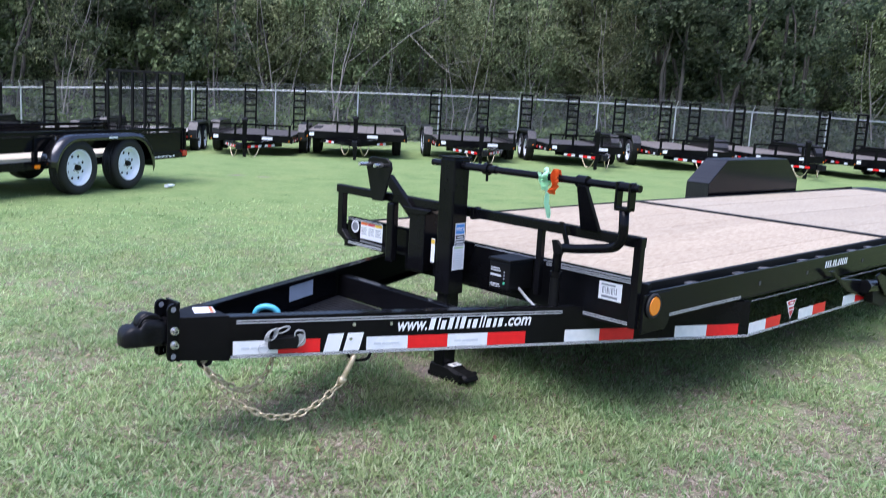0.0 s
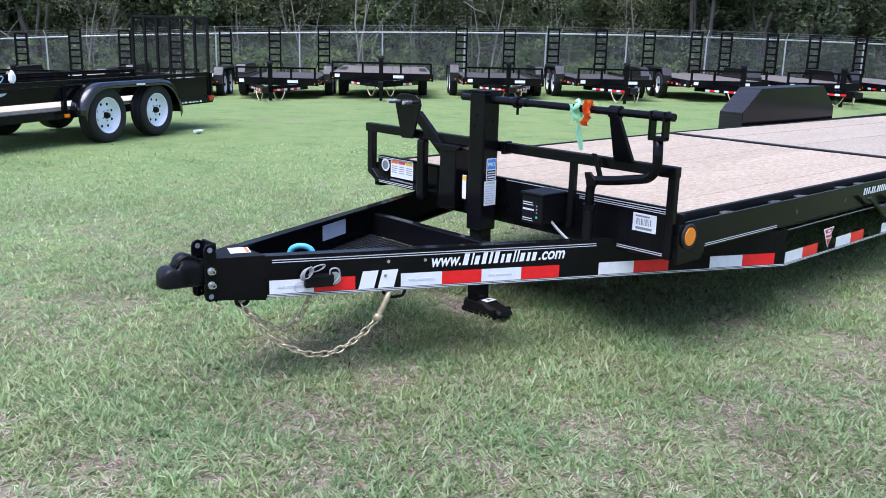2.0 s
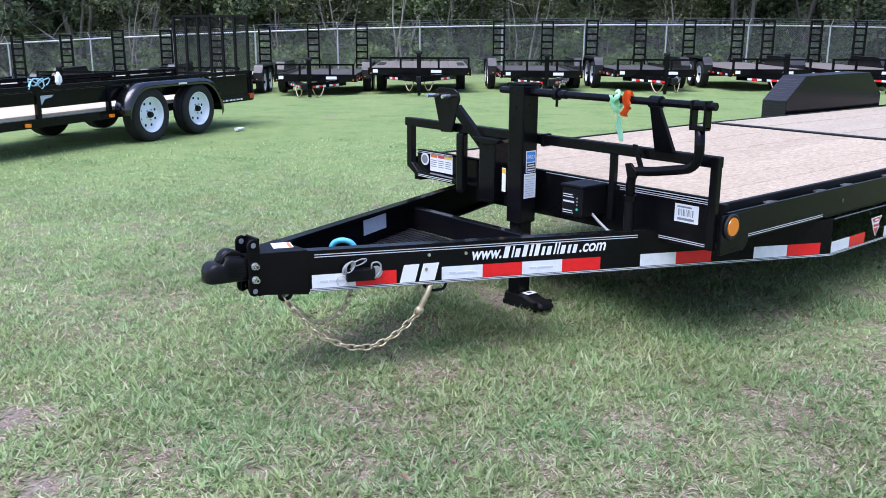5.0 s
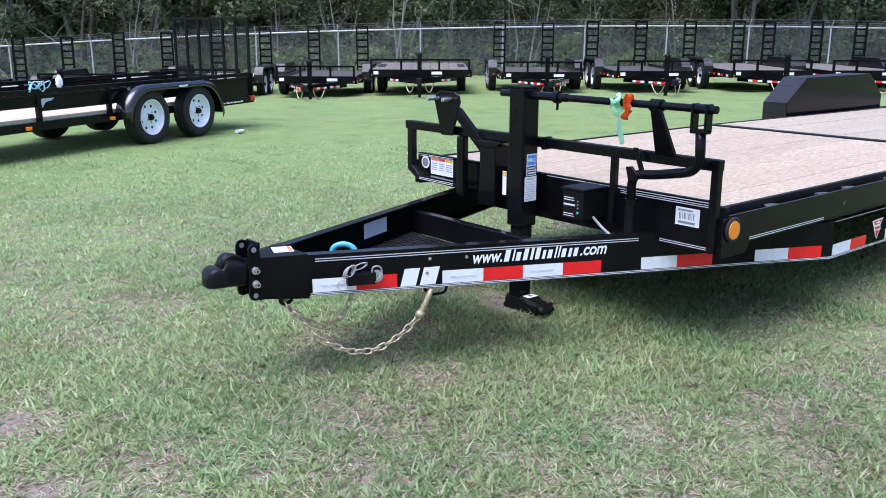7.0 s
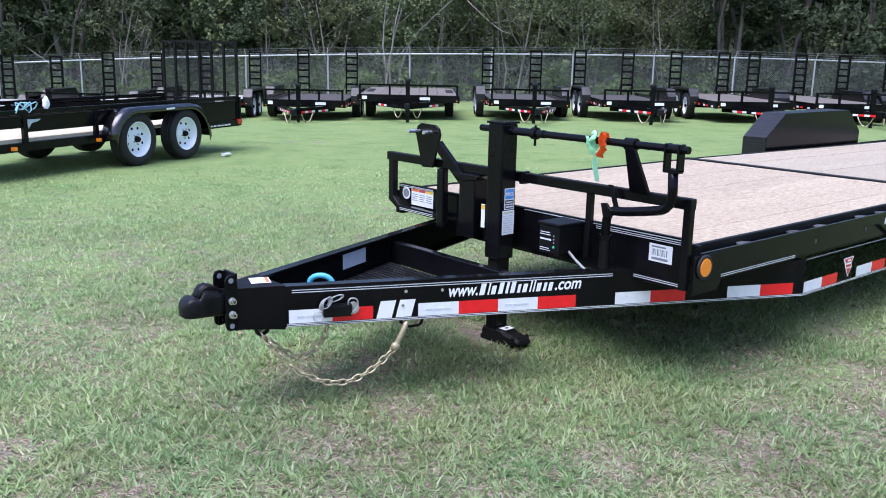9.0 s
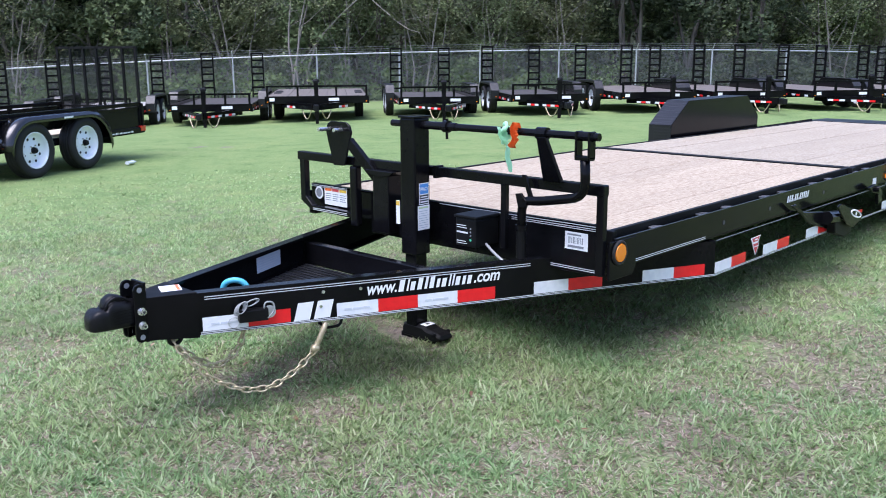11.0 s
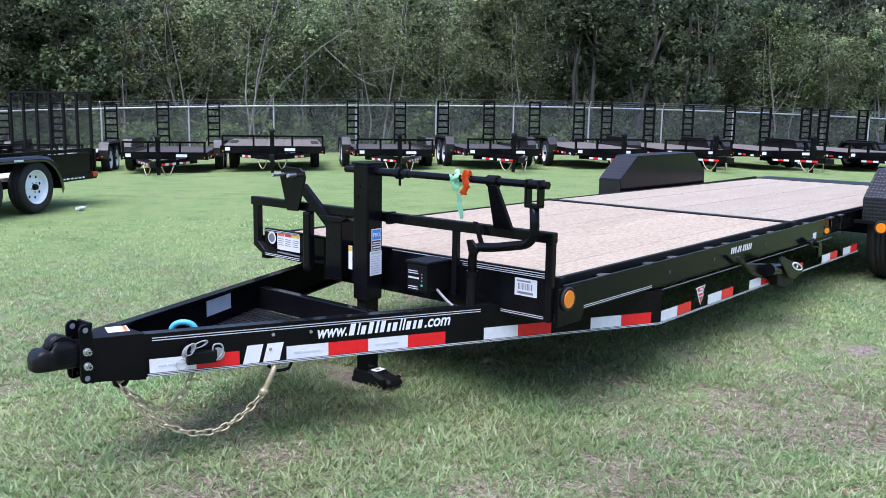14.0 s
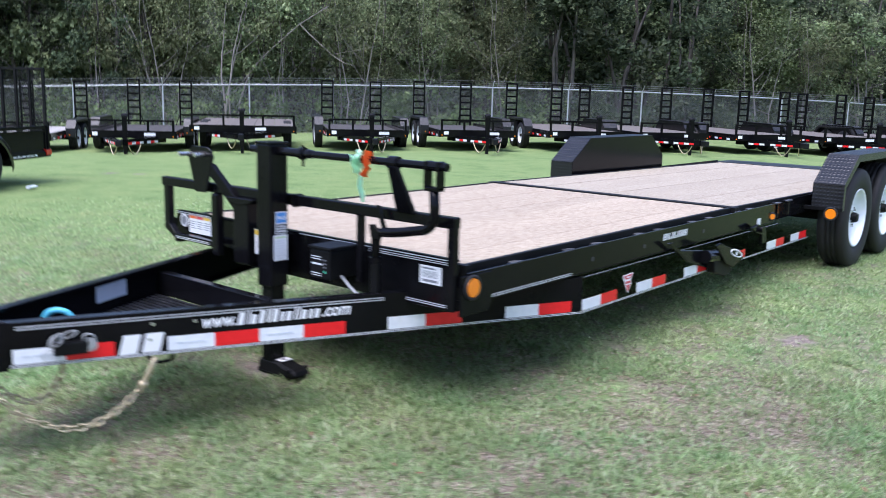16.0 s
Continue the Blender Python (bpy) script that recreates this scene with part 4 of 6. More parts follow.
def slanted_bars(name, o, u, v, widths, gap, m, parent, label, slant=0.22, fill=0.74):
    """Lettering that stays unlettered: one plain slanting bar for each sign."""
    bm = bmesh.new()
    x = 0.0
    for w, h in widths:
        vs = [bm.verts.new((p + z * slant, z, 0.0008)) for p, z in ((x, 0), (x + w * fill, 0), (x + w * fill, h), (x, h))]
        bm.faces.new(vs)
        x += w + gap
    bmesh.ops.transform(bm, matrix=axes(o, u, v), verts=bm.verts)
    ob = part(name, bm, m, parent, label)
    return tagged(ob, kind="stuff")


def bold_lettering(text, o, u, v, width, height, m, parent, label):
    """Bold slanted letters, fitted to a width and a height."""
    cu = bpy.data.curves.new("lettering", "FONT")
    cu.body, cu.size, cu.shear, cu.offset, cu.extrude = text, 1.0, 0.25, 0.022, 0.0
    ob = bpy.data.objects.new("lettering", cu)
    scene.collection.objects.link(ob)
    me = bpy.data.meshes.new_from_object(ob.evaluated_get(bpy.context.evaluated_depsgraph_get()))
    bpy.data.objects.remove(ob)
    co = np.array([p.co for p in me.vertices])
    lo, hi = co.min(0), co.max(0)
    for p in me.vertices:
        p.co = ((p.co.x - lo[0]) / (hi[0] - lo[0]) * width, (p.co.y - lo[1]) / (hi[1] - lo[1]) * height, 0.0008)
    me.materials.append(m)
    me.name = "lettering"
    out = new("lettering", me)
    out.parent = parent
    out.matrix_basis = axes(o, u, v)
    out["label"] = label


H1, H2 = 0.036, 0.048
WU = TD + Vector((0, 0, -0.003))
web = [(0.030, H2), (0.010, H2), (0.026, H1), (0.026, H2), (0.016, H2), (0.026, H2), (0.018, H1), (0.026, H1), (0.010, H2), (0.010, H2), (0.026, H1), (0.018, H1), (0.024, H1)]
bold_lettering("www.", on_tongue(-1.735, 0.4745, 0.0005), WU, UZ, 0.124, H1, WHITE_INK, trailer, "white slanted letters www.")
slanted_bars("wordmark", on_tongue(-1.605, 0.4745, 0.0005), WU, UZ, web, 0.0052, WHITE_INK, trailer, "white slanted wordmark drawn as plain bars")
bold_lettering(".com", on_tongue(-1.268, 0.4735, 0.0005), WU, UZ, 0.122, H1, WHITE_INK, trailer, "white slanted letters .com")
# maker's badge: two plain slanted white shapes
o = on_tongue(-2.032, tz(-2.03, 0) + 0.012, 0.0005)
for pts in ([(0.0, 0.0), (0.062, 0.0), (0.080, 0.070), (0.018, 0.070)], [(0.078, 0.0), (0.142, 0.0), (0.160, 0.070), (0.096, 0.070)]):
    part("badge_shape", slab(pts, 0.0008, axes(o, TD, UZ)), WHITE_INK, trailer, "plain white slanted badge shape")
for s, z in ((-1.913, 0.511), (-1.925, 0.455), (-1.762, 0.507)):
    part("rivet", rod(bmesh.new(), on_tongue(s, z, 0.0), on_tongue(s, z, 0.004), 0.0065, 12), CHROME, trailer)
# breakaway switch with its coiled cable
bs = new("breakaway_switch")
bs.parent = trailer
m4 = axes(on_tongue(-2.245, 0.437, 0.001), TD, UZ)
bm = box(bmesh.new(), 0, 0.11, 0, 0.046, 0, 0.036, 0.005, m4)
part("switch_case", bm, BLACK_DULL, bs)
part("switch_plate", rod(bmesh.new(), on_tongue(-2.125, 0.460, 0.001), on_tongue(-2.125, 0.460, 0.006), 0.024, 20), GALV, bs)
for k in range(4):
    c = on_tongue(-2.243 + 0.004 * k, 0.488 + 0.003 * k, 0.026 + 0.004 * k)
    ring = [c + TD * (0.015 * math.cos(a)) + Vector((0, 0, 0.022 * math.sin(a))) + TD * (0.009 * math.sin(a)) for a in [2 * math.pi * i / 16 for i in range(16)]]
    part("cable_coil", sweep(bmesh.new(), ring, 0.0022, 6, True), CABLE, bs, smooth=True)
for k in range(2):
    c = on_tongue(-2.20 + 0.006 * k, 0.508 + 0.003 * k, 0.028 + 0.004 * k)
    ring = [c + TD * (0.026 * math.cos(a)) + Vector((0, 0, 0.010 * math.sin(a) + 0.008 * math.cos(a))) for a in [2 * math.pi * i / 14 for i in range(14)]]
    part("cable_coil", sweep(bmesh.new(), ring, 0.0022, 6, True), CABLE, bs, smooth=True)
part("cable_loop", sweep(bmesh.new(), rounded([on_tongue(-2.15, 0.475, 0.03), on_tongue(-2.15, 0.508, 0.035), on_tongue(-2.115, 0.505, 0.03), on_tongue(-2.11, 0.47, 0.03), on_tongue(-2.14, 0.445, 0.035)], 0.02), 0.0035, 6), CABLE, bs, smooth=True)
ring = [on_tongue(-2.26, 0.435, 0.008) + TD * (0.020 * math.cos(a)) + Vector((0, 0, 0.020 * math.sin(a))) for a in [2 * math.pi * i / 16 for i in range(16)]]
part("pull_ring", sweep(bmesh.new(), ring, 0.0016, 6, True), GALV, bs, smooth=True)

# side beam tapes, decals, stripes
def side_strip(name, x0, x1, z0, z1, m, y=-WB, label=""):
    return part(name, boxed(x0, x1, y - 0.0012, y - 0.0001, z0, z1, 0.0), m, trailer, label)


for x in (0.776, 1.305, 1.862, 2.42, 3.12, 3.58):
    side_strip("white_tape", x, x + 0.170, 0.376, 0.428, WHITE_TAPE)
    side_strip("red_tape", x + 0.1705, x + 0.325, 0.376, 0.428, RED_TAPE)
for z in (0.3645, 0.3705):
    side_strip("pinstripe", 0.77, 3.95, z, z + 0.0032, PIN_WHITE)
side_strip("beam_seam", 0.78, 3.3, 0.5325, 0.536, GREY_INK, -WB + 0.002)
for z in (0.548, 0.556):
    side_strip("pinstripe", 0.02, 0.72, z, z + 0.0032, PIN_WHITE, -0.99)
badge = part("badge", slab([(0.0, 0.096), (0.112, 0.100), (0.088, 0.066), (0.096, 0.048), (0.062, 0.0), (0.03, 0.046), (0.022, 0.062)], 0.001, axes((1.150, -WB - 0.0002, 0.390), UX, UZ)), WHITE_INK, trailer, "red and white shield-shaped badge")
for pts in ([(0.012, 0.092), (0.10, 0.095), (0.084, 0.074), (0.03, 0.072)], [(0.03, 0.062), (0.084, 0.062), (0.088, 0.05), (0.036, 0.049)], [(0.038, 0.043), (0.085, 0.043), (0.062, 0.008)]):
    part("badge_field", slab(pts, 0.0008, axes((1.150, -WB - 0.0014, 0.390), UX, UZ)), RED_INK, badge)
print_bars(badge, (1.150, -WB - 0.0014, 0.390), UX, UZ, [(0.042, 0.034, 0.079, 0.008)], WHITE_INK)
slanted_bars("wordmark", (1.63, -0.991, 0.603), UX, UZ, [(0.024, 0.036)] * 3 + [(0.012, 0.014)] + [(0.022, 0.036)] * 2 + [(0.012, 0.014)] + [(0.022, 0.036)] * 5, 0.004, WHITE_INK, trailer, "white slanted side decal drawn as plain bars", 0.2, 0.78)
side_strip("tag", 2.985, 3.05, 0.548, 0.592, WHITE_INK, -0.99, "small white tag")
for x, z in ((0.9, 0.60), (1.42, 0.60), (2.15, 0.60)):
    part("oval_hole", rod(bmesh.new(), (x, -0.988, z), (x, -0.9915, z), 0.012, 12), DARK_INK, trailer)


def marker(x, y, z, d, m, label, r=0.040):
    """A round marker lamp in a rubber grommet; d points out of its face."""
    d = Vector(d)
    p = Vector((x, y, z))
    lamp = part("marker_lamp", rod(bmesh.new(), p, p + d * 0.012, r, 24, r * 0.9), m, trailer, label)
    q = d.to_track_quat("Z", "Y")
    ring = [p + d * 0.004 + (q @ Vector((math.cos(a), math.sin(a), 0))) * (r * 1.1) for a in [2 * math.pi * i / 24 for i in range(24)]]
    part("grommet", sweep(bmesh.new(), ring, 0.0075, 6, True), RUBBER, lamp, smooth=True)


marker(-0.035, -0.998, 0.610, (0, -1, 0), AMBER, "round amber marker lamp", 0.041)
marker(3.955, -1.165, 0.555, (-1, 0, 0), AMBER, "round amber marker lamp on the fender", 0.040)
marker(3.24, -0.992, 0.585, (-0.55, -0.83, 0), AMBER, "small amber marker lamp on the side rail", 0.021)
part("lamp_bracket", boxed(3.955, 3.972, -1.24, -0.97, 0.575, 0.60, 0.002), BLACK_DULL, trailer)

# latch of the tilting deck, on the near side
latch = new("tilt_latch")
latch.parent = trailer
part("latch_arm", slab([(1.60, 0.595), (1.66, 0.597), (1.77, 0.54), (2.05, 0.505), (2.25, 0.468), (2.25, 0.38), (2.17, 0.385), (1.86, 0.462), (1.72, 0.54)], 0.014, axes((0, -1.0205, 0), (1, 0, 0), (0, 0, 1)), 0.004), BLACK, latch)
part("latch_tube", rod(bmesh.new(), (2.05, -1.055, 0.47), (2.42, -1.055, 0.44), 0.038, 14), BLACK, latch)
part("latch_plate", slab([(2.08, 0.535), (2.13, 0.548), (2.50, 0.445), (2.49, 0.405), (2.36, 0.375), (2.24, 0.415)], 0.012, axes((0, -1.092, 0), (1, 0, 0), (0, 0, 1)), 0.004), BLACK, latch)
part("latch_foot", slab([(2.12, 0.46), (2.34, 0.41), (2.42, 0.345), (2.30, 0.325), (2.14, 0.37)], 0.05, axes((0, -1.03, 0), (1, 0, 0), (0, 0, 1)), 0.005), BLACK_DULL, latch)
c = Vector((2.385, -1.1045, 0.456))
ring = [c + Vector((0.085 * math.cos(a), 0, 0.019 * math.sin(a) - 0.022 * math.cos(a))) for a in [2 * math.pi * i / 20 for i in range(20)]]
part("latch_badge", sweep(bmesh.new(), ring, 0.005, 6, True), WHITE_INK, latch, "white ring badge", smooth=True)
part("latch_badge_core", rod(bmesh.new(), c, c + Vector((0, -0.002, 0)), 0.012, 12), WHITE_INK, latch)
part("hinge_lug", slab([(2.78, 0.56), (2.90, 0.57), (3.03, 0.52), (3.05, 0.44), (2.98, 0.43), (2.96, 0.50), (2.86, 0.52)], 0.02, axes((0, -1.02, 0), (1, 0, 0), (0, 0, 1)), 0.003), BLACK, trailer)
part("hinge_pin", rod(bmesh.new(), (2.92, -1.02, 0.535), (2.92, -1.06, 0.535), 0.02, 12), BLACK, trailer)

# ---- ribbons on the crank shaft ----
def ribbon(name, pts, w, m, label):
    bm = bmesh.new()
    pts = [Vector(p) for p in pts]
    prev = None
    for i, p in enumerate(pts):
        d = Vector((0.25 * math.sin(i * 1.3), 1.0, 0)).normalized() * w / 2 * (1 + 0.15 * math.sin(i * 2.1))
        cur = (bm.verts.new(p - d), bm.verts.new(p + d))
        if prev:
            bm.faces.new((prev[0], prev[1], cur[1], cur[0]))
        prev = cur
    bmesh.ops.solidify(bm, geom=list(bm.faces), thickness=0.001)
    ob = part(name, bm, m, None, label, smooth=True)
    return tagged(ob, label, "ribbon")


RX, RY = BX - 0.02, -0.56


def crinkled(a, b, n, sway):
    """Points of a hanging strip from a to b that wavers as it falls."""
    a, b = Vector(a), Vector(b)
    return [a.lerp(b, i / n) + Vector((sway * math.sin(i * 1.9), sway * 0.8 * math.sin(i * 1.1 + 0.6), 0)) for i in range(n + 1)]


ribbon("green_ribbon", [(BX + 0.02, RY + 0.02, 1.08), (BX, RY + 0.02, 1.112)] + crinkled((RX, RY + 0.015, 1.10), (RX, RY - 0.022, 0.922), 9, 0.004), 0.026, GREEN_RIBBON, "mint green plastic ribbon tied round the crank shaft")
ribbon("green_ribbon", crinkled((RX - 0.008, RY + 0.035, 1.105), (RX - 0.012, RY + 0.012, 1.035), 5, 0.006), 0.020, GREEN_RIBBON, "short end of the mint green ribbon on the crank shaft")
ob = part("green_ribbon", sweep(bmesh.new(), [(BX + (0.024 + 0.005 * math.sin(3 * a)) * math.cos(a), RY + 0.022 + 0.018 * math.sin(2 * a), BZ + (0.026 + 0.004 * math.cos(4 * a)) * math.sin(a)) for a in [2 * math.pi * i / 20 for i in range(20)]], [0.008 + 0.003 * math.sin(i * 1.7) for i in range(20)], 7, True), GREEN_RIBBON, None, smooth=True)
tagged(ob, "knotted loop of mint green plastic ribbon on the crank shaft", "ribbon")
ribbon("orange_ribbon", [(BX + 0.02, RY - 0.036, 1.075), (BX + 0.008, RY - 0.030, 1.122), (RX + 0.004, RY - 0.040, 1.126)] + crinkled((RX - 0.002, RY - 0.042, 1.105), (RX - 0.006, RY - 0.038, 1.022), 7, 0.007), 0.036, ORANGE_RIBBON, "short orange plastic ribbon tied round the crank shaft")
ribbon("orange_ribbon", crinkled((RX - 0.012, RY - 0.060, 1.128), (RX - 0.016, RY - 0.050, 1.050), 6, 0.006), 0.018, ORANGE_RIBBON, "frayed end of the orange ribbon on the crank shaft")

# ---- safety chains ----
def link_mesh():
    n, a, b = 20, 0.0195, 0.0112
    pts = []
    for i in range(n):
        t = 2 * math.pi * i / n
        pts.append((a * math.copysign(abs(math.cos(t)) ** 0.75, math.cos(t)), b * math.copysign(abs(math.sin(t)) ** 0.9, math.sin(t)), 0))
    bm = sweep(bmesh.new(), pts, 0.0039, 6, True)
    me = bpy.data.meshes.new("link")
    bm.to_mesh(me)
    bm.free()
    me.materials.append(CHAIN)
    for poly in me.polygons:
        poly.use_smooth = True
    return me


LINK = link_mesh()


def chain(knots, parent, step=0.0305):
    """Links along a smooth curve through the knots, each turned a quarter to the last."""
    k = [Vector(p) for p in knots]
    k = [k[0] * 2 - k[1]] + k + [k[-1] * 2 - k[-2]]
    fine = []
    for a, b, c, d in zip(k, k[1:], k[2:], k[3:]):
        for i in range(24):
            t = i / 24
            fine.append(0.5 * ((2 * b) + (c - a) * t + (2 * a - 5 * b + 4 * c - d) * t * t + (3 * b - a - 3 * c + d) * t ** 3))
    ch = new("safety_chain")
    ch.parent = parent
    ch["label"] = "yellow zinc-plated safety chain"
    run, n, want = 0.0, 0, 0.0
    for p, q in zip(fine, fine[1:]):
        run += (q - p).length
        if run >= want:
            d = (q - p).normalized()
            m = Matrix.Translation(p) @ d.to_track_quat("X", "Z").to_matrix().to_4x4() @ pose(0, 0, 0, 45 + 90 * (n % 2) + random.uniform(-12, 12), 0, 0)
            again("link", LINK, m, ch)
            want += step
            n += 1
    return ch


chain([on_tongue(-2.482, 0.398, -0.03), on_tongue(-2.45, 0.345), on_tongue(-2.356, 0.233), on_tongue(-2.277, 0.185), on_tongue(-2.216, 0.162), on_tongue(-2.13, 0.163), on_tongue(-2.042, 0.206), on_tongue(-1.974, 0.264), on_tongue(-1.95, 0.295)], trailer)
chain([on_tongue(-2.475, 0.38, -0.06), on_tongue(-2.441, 0.322, -0.10), on_tongue(-2.372, 0.268, -0.10), on_tongue(-2.322, 0.243, -0.10), on_tongue(-2.269, 0.261, -0.10), on_tongue(-2.226, 0.308, -0.10), on_tongue(-2.21, 0.351, -0.10), on_tongue(-2.20, 0.395, -0.10)], trailer)
part("chain_hook", sweep(bmesh.new(), rounded([on_tongue(-1.955, 0.285), on_tongue(-1.94, 0.315), on_tongue(-1.92, 0.355), on_tongue(-1.905, 0.385, -0.01)], 0.03), 0.0115, 8), CHAIN, trailer, smooth=True)
part("hook_eye", loft([(-0.018, 0.008, -0.008, 0.008), (-0.01, 0.016, -0.016, 0.016), (0.01, 0.016, -0.016, 0.016), (0.018, 0.008, -0.008, 0.008)], 12, 2.0), CHAIN, trailer, smooth=True).matrix_basis = Matrix.Translation(on_tongue(-1.953, 0.29))
part("chain_ring", sweep(bmesh.new(), [on_tongue(-2.47, 0.395, -0.02) + Vector((0.025 * math.cos(a), 0.0, 0.02 * math.sin(a))) for a in [2 * math.pi * i / 14 for i in range(14)]], 0.008, 6, True), BLACK_DULL, trailer, smooth=True)
part("chain_loop", sweep(bmesh.new(), rounded([on_tongue(-1.93, 0.385, -0.02), on_tongue(-1.90, 0.358, -0.02), on_tongue(-1.845, 0.362, -0.02), on_tongue(-1.835, 0.39, -0.02)], 0.02), 0.0065, 6), BLACK_DULL, trailer)


# ---- chain-link fence ----
FO, FA = Vector((13.34, 27.42, 0)), -0.692
FDIR = Vector((math.cos(FA), math.sin(FA), 0))
FH = 1.80
fence = thing("chain_link_fence", Matrix.Translation(FO + Vector((0, 0, -0.34))) @ pose(0, 0, 0, 0, 0, math.degrees(FA)), "galvanised chain-link fence with barbed wire on top", "fence")
F0, F1 = -10, 16


def dip(x):
    """The fence line's height along it, which follows the ground."""
    return -0.0012 * (x - 16.5) ** 2


post_mesh = None
for i in range(F0, F1 + 1):
    if post_mesh is None:
        bm = rod(bmesh.new(), (0, 0, -0.1), (0, 0, FH), 0.03, 10)
        rod(bm, (0, 0, FH), (0, -0.20, FH + 0.24), 0.018, 8)
        ob = part("post", bm, GALV, fence)
        post_mesh = ob.data
        ob.matrix_basis = pose(3.05 * i, 0, dip(3.05 * i))
    else:
        again("post", post_mesh, pose(3.05 * i, 0, dip(3.05 * i)), fence)
part("top_rail", sweep(bmesh.new(), [(3.05 * i, 0, FH + dip(3.05 * i)) for i in range(F0, F1 + 1)], 0.028, 8), GALV, fence)
for k in range(3):
    f = (k + 1) / 3
    part("barbed_wire", sweep(bmesh.new(), [(3.05 * i, -0.20 * f, FH + 0.24 * f + dip(3.05 * i)) for i in range(F0, F1 + 1)], 0.006, 4), GALV_DULL, fence)


def chain_link():
    """Two sets of slanting wires, woven as a flat diamond net."""
    vs, fs = [], []
    pitch, x0, x1, h = 0.075, 3.05 * F0, 3.05 * F1, FH - 0.04
    n = int((x1 - x0) / pitch)
    for d in (1, -1):
        for i in range(n):
            xa = x0 + i * pitch
            xb = xa + d * h
            za, zb = 0.02, h + 0.02
            if xb > x1:
                zb, xb = za + (x1 - xa), x1
            if xb < x0:
                zb, xb = za + (xa - x0), x0
            r, k = 0.0016, len(vs)
            for x, z in ((xa, za + dip(xa)), (xb, zb + dip(xb))):
                vs += [(x, r + 0.02 + d * 0.003, z), (x + d * r, -r + 0.02 + d * 0.003, z - r), (x - d * r, -r + 0.02 + d * 0.003, z + r)]
            fs += [(k, k + 1, k + 4, k + 3), (k + 1, k + 2, k + 5, k + 4), (k + 2, k, k + 3, k + 5)]
    me = bpy.data.meshes.new("wire_net")
    me.from_pydata(vs, [], fs)
    me.materials.append(GALV_DULL)
    ob = new("wire_net", me)
    ob.parent = fence
    tagged(ob, kind="stuff")


chain_link()


# ---- the row of trailers along the fence ----
HEAD = math.degrees(math.atan2(-0.770, -0.638))
ORIGIN, ALONG, AWAY = Vector((-3.08, -2.90, 0)), Vector((0.770, -0.638, 0)), Vector((0.638, 0.770, 0))


def row_place(u, n, turn=0.0):
    p = ORIGIN + ALONG * u + AWAY * n
    return pose(p.x, p.y, ground_z(p.x, p.y), 0, 0, HEAD + turn)


def ramp_part(parent, x, y):
    """An upright loading ramp: two stringers, rungs and a foot strut."""
    r = new("ramp")
    r.parent = parent
    z0, z1, w = 0.50, 1.80, 0.165
    for s in (-1, 1):
        part("stringer", boxed(x - 0.04, x + 0.04, y + s * w - 0.020, y + s * w + 0.020, z0, z1, 0.0), BLACK, r)
    for k in range(7):
        z = z0 + 0.10 + (z1 - z0 - 0.12) * k / 6
        part("rung", boxed(x - 0.03, x + 0.03, y - w, y + w, z - 0.026, z + 0.026, 0.0), BLACK, r)
    for s in (-1, 1):
        part("strut", beam((x + 0.02, y + s * (w + 0.02), z0 + 0.28), (x + 0.05, y + s * (w + 0.12), z0), 0.02, 0.02, 0.0), BLACK_DULL, r)


def hanging_chain(parent, a, b, sag):
    a, b = Vector(a), Vector(b)
    pts = [a.lerp(b, i / 10) - Vector((0, 0, sag * 4 * (i / 10) * (1 - i / 10))) for i in range(11)]
    part("safety_chain", sweep(bmesh.new(), pts, 0.013, 6), CHAIN, parent, smooth=True)


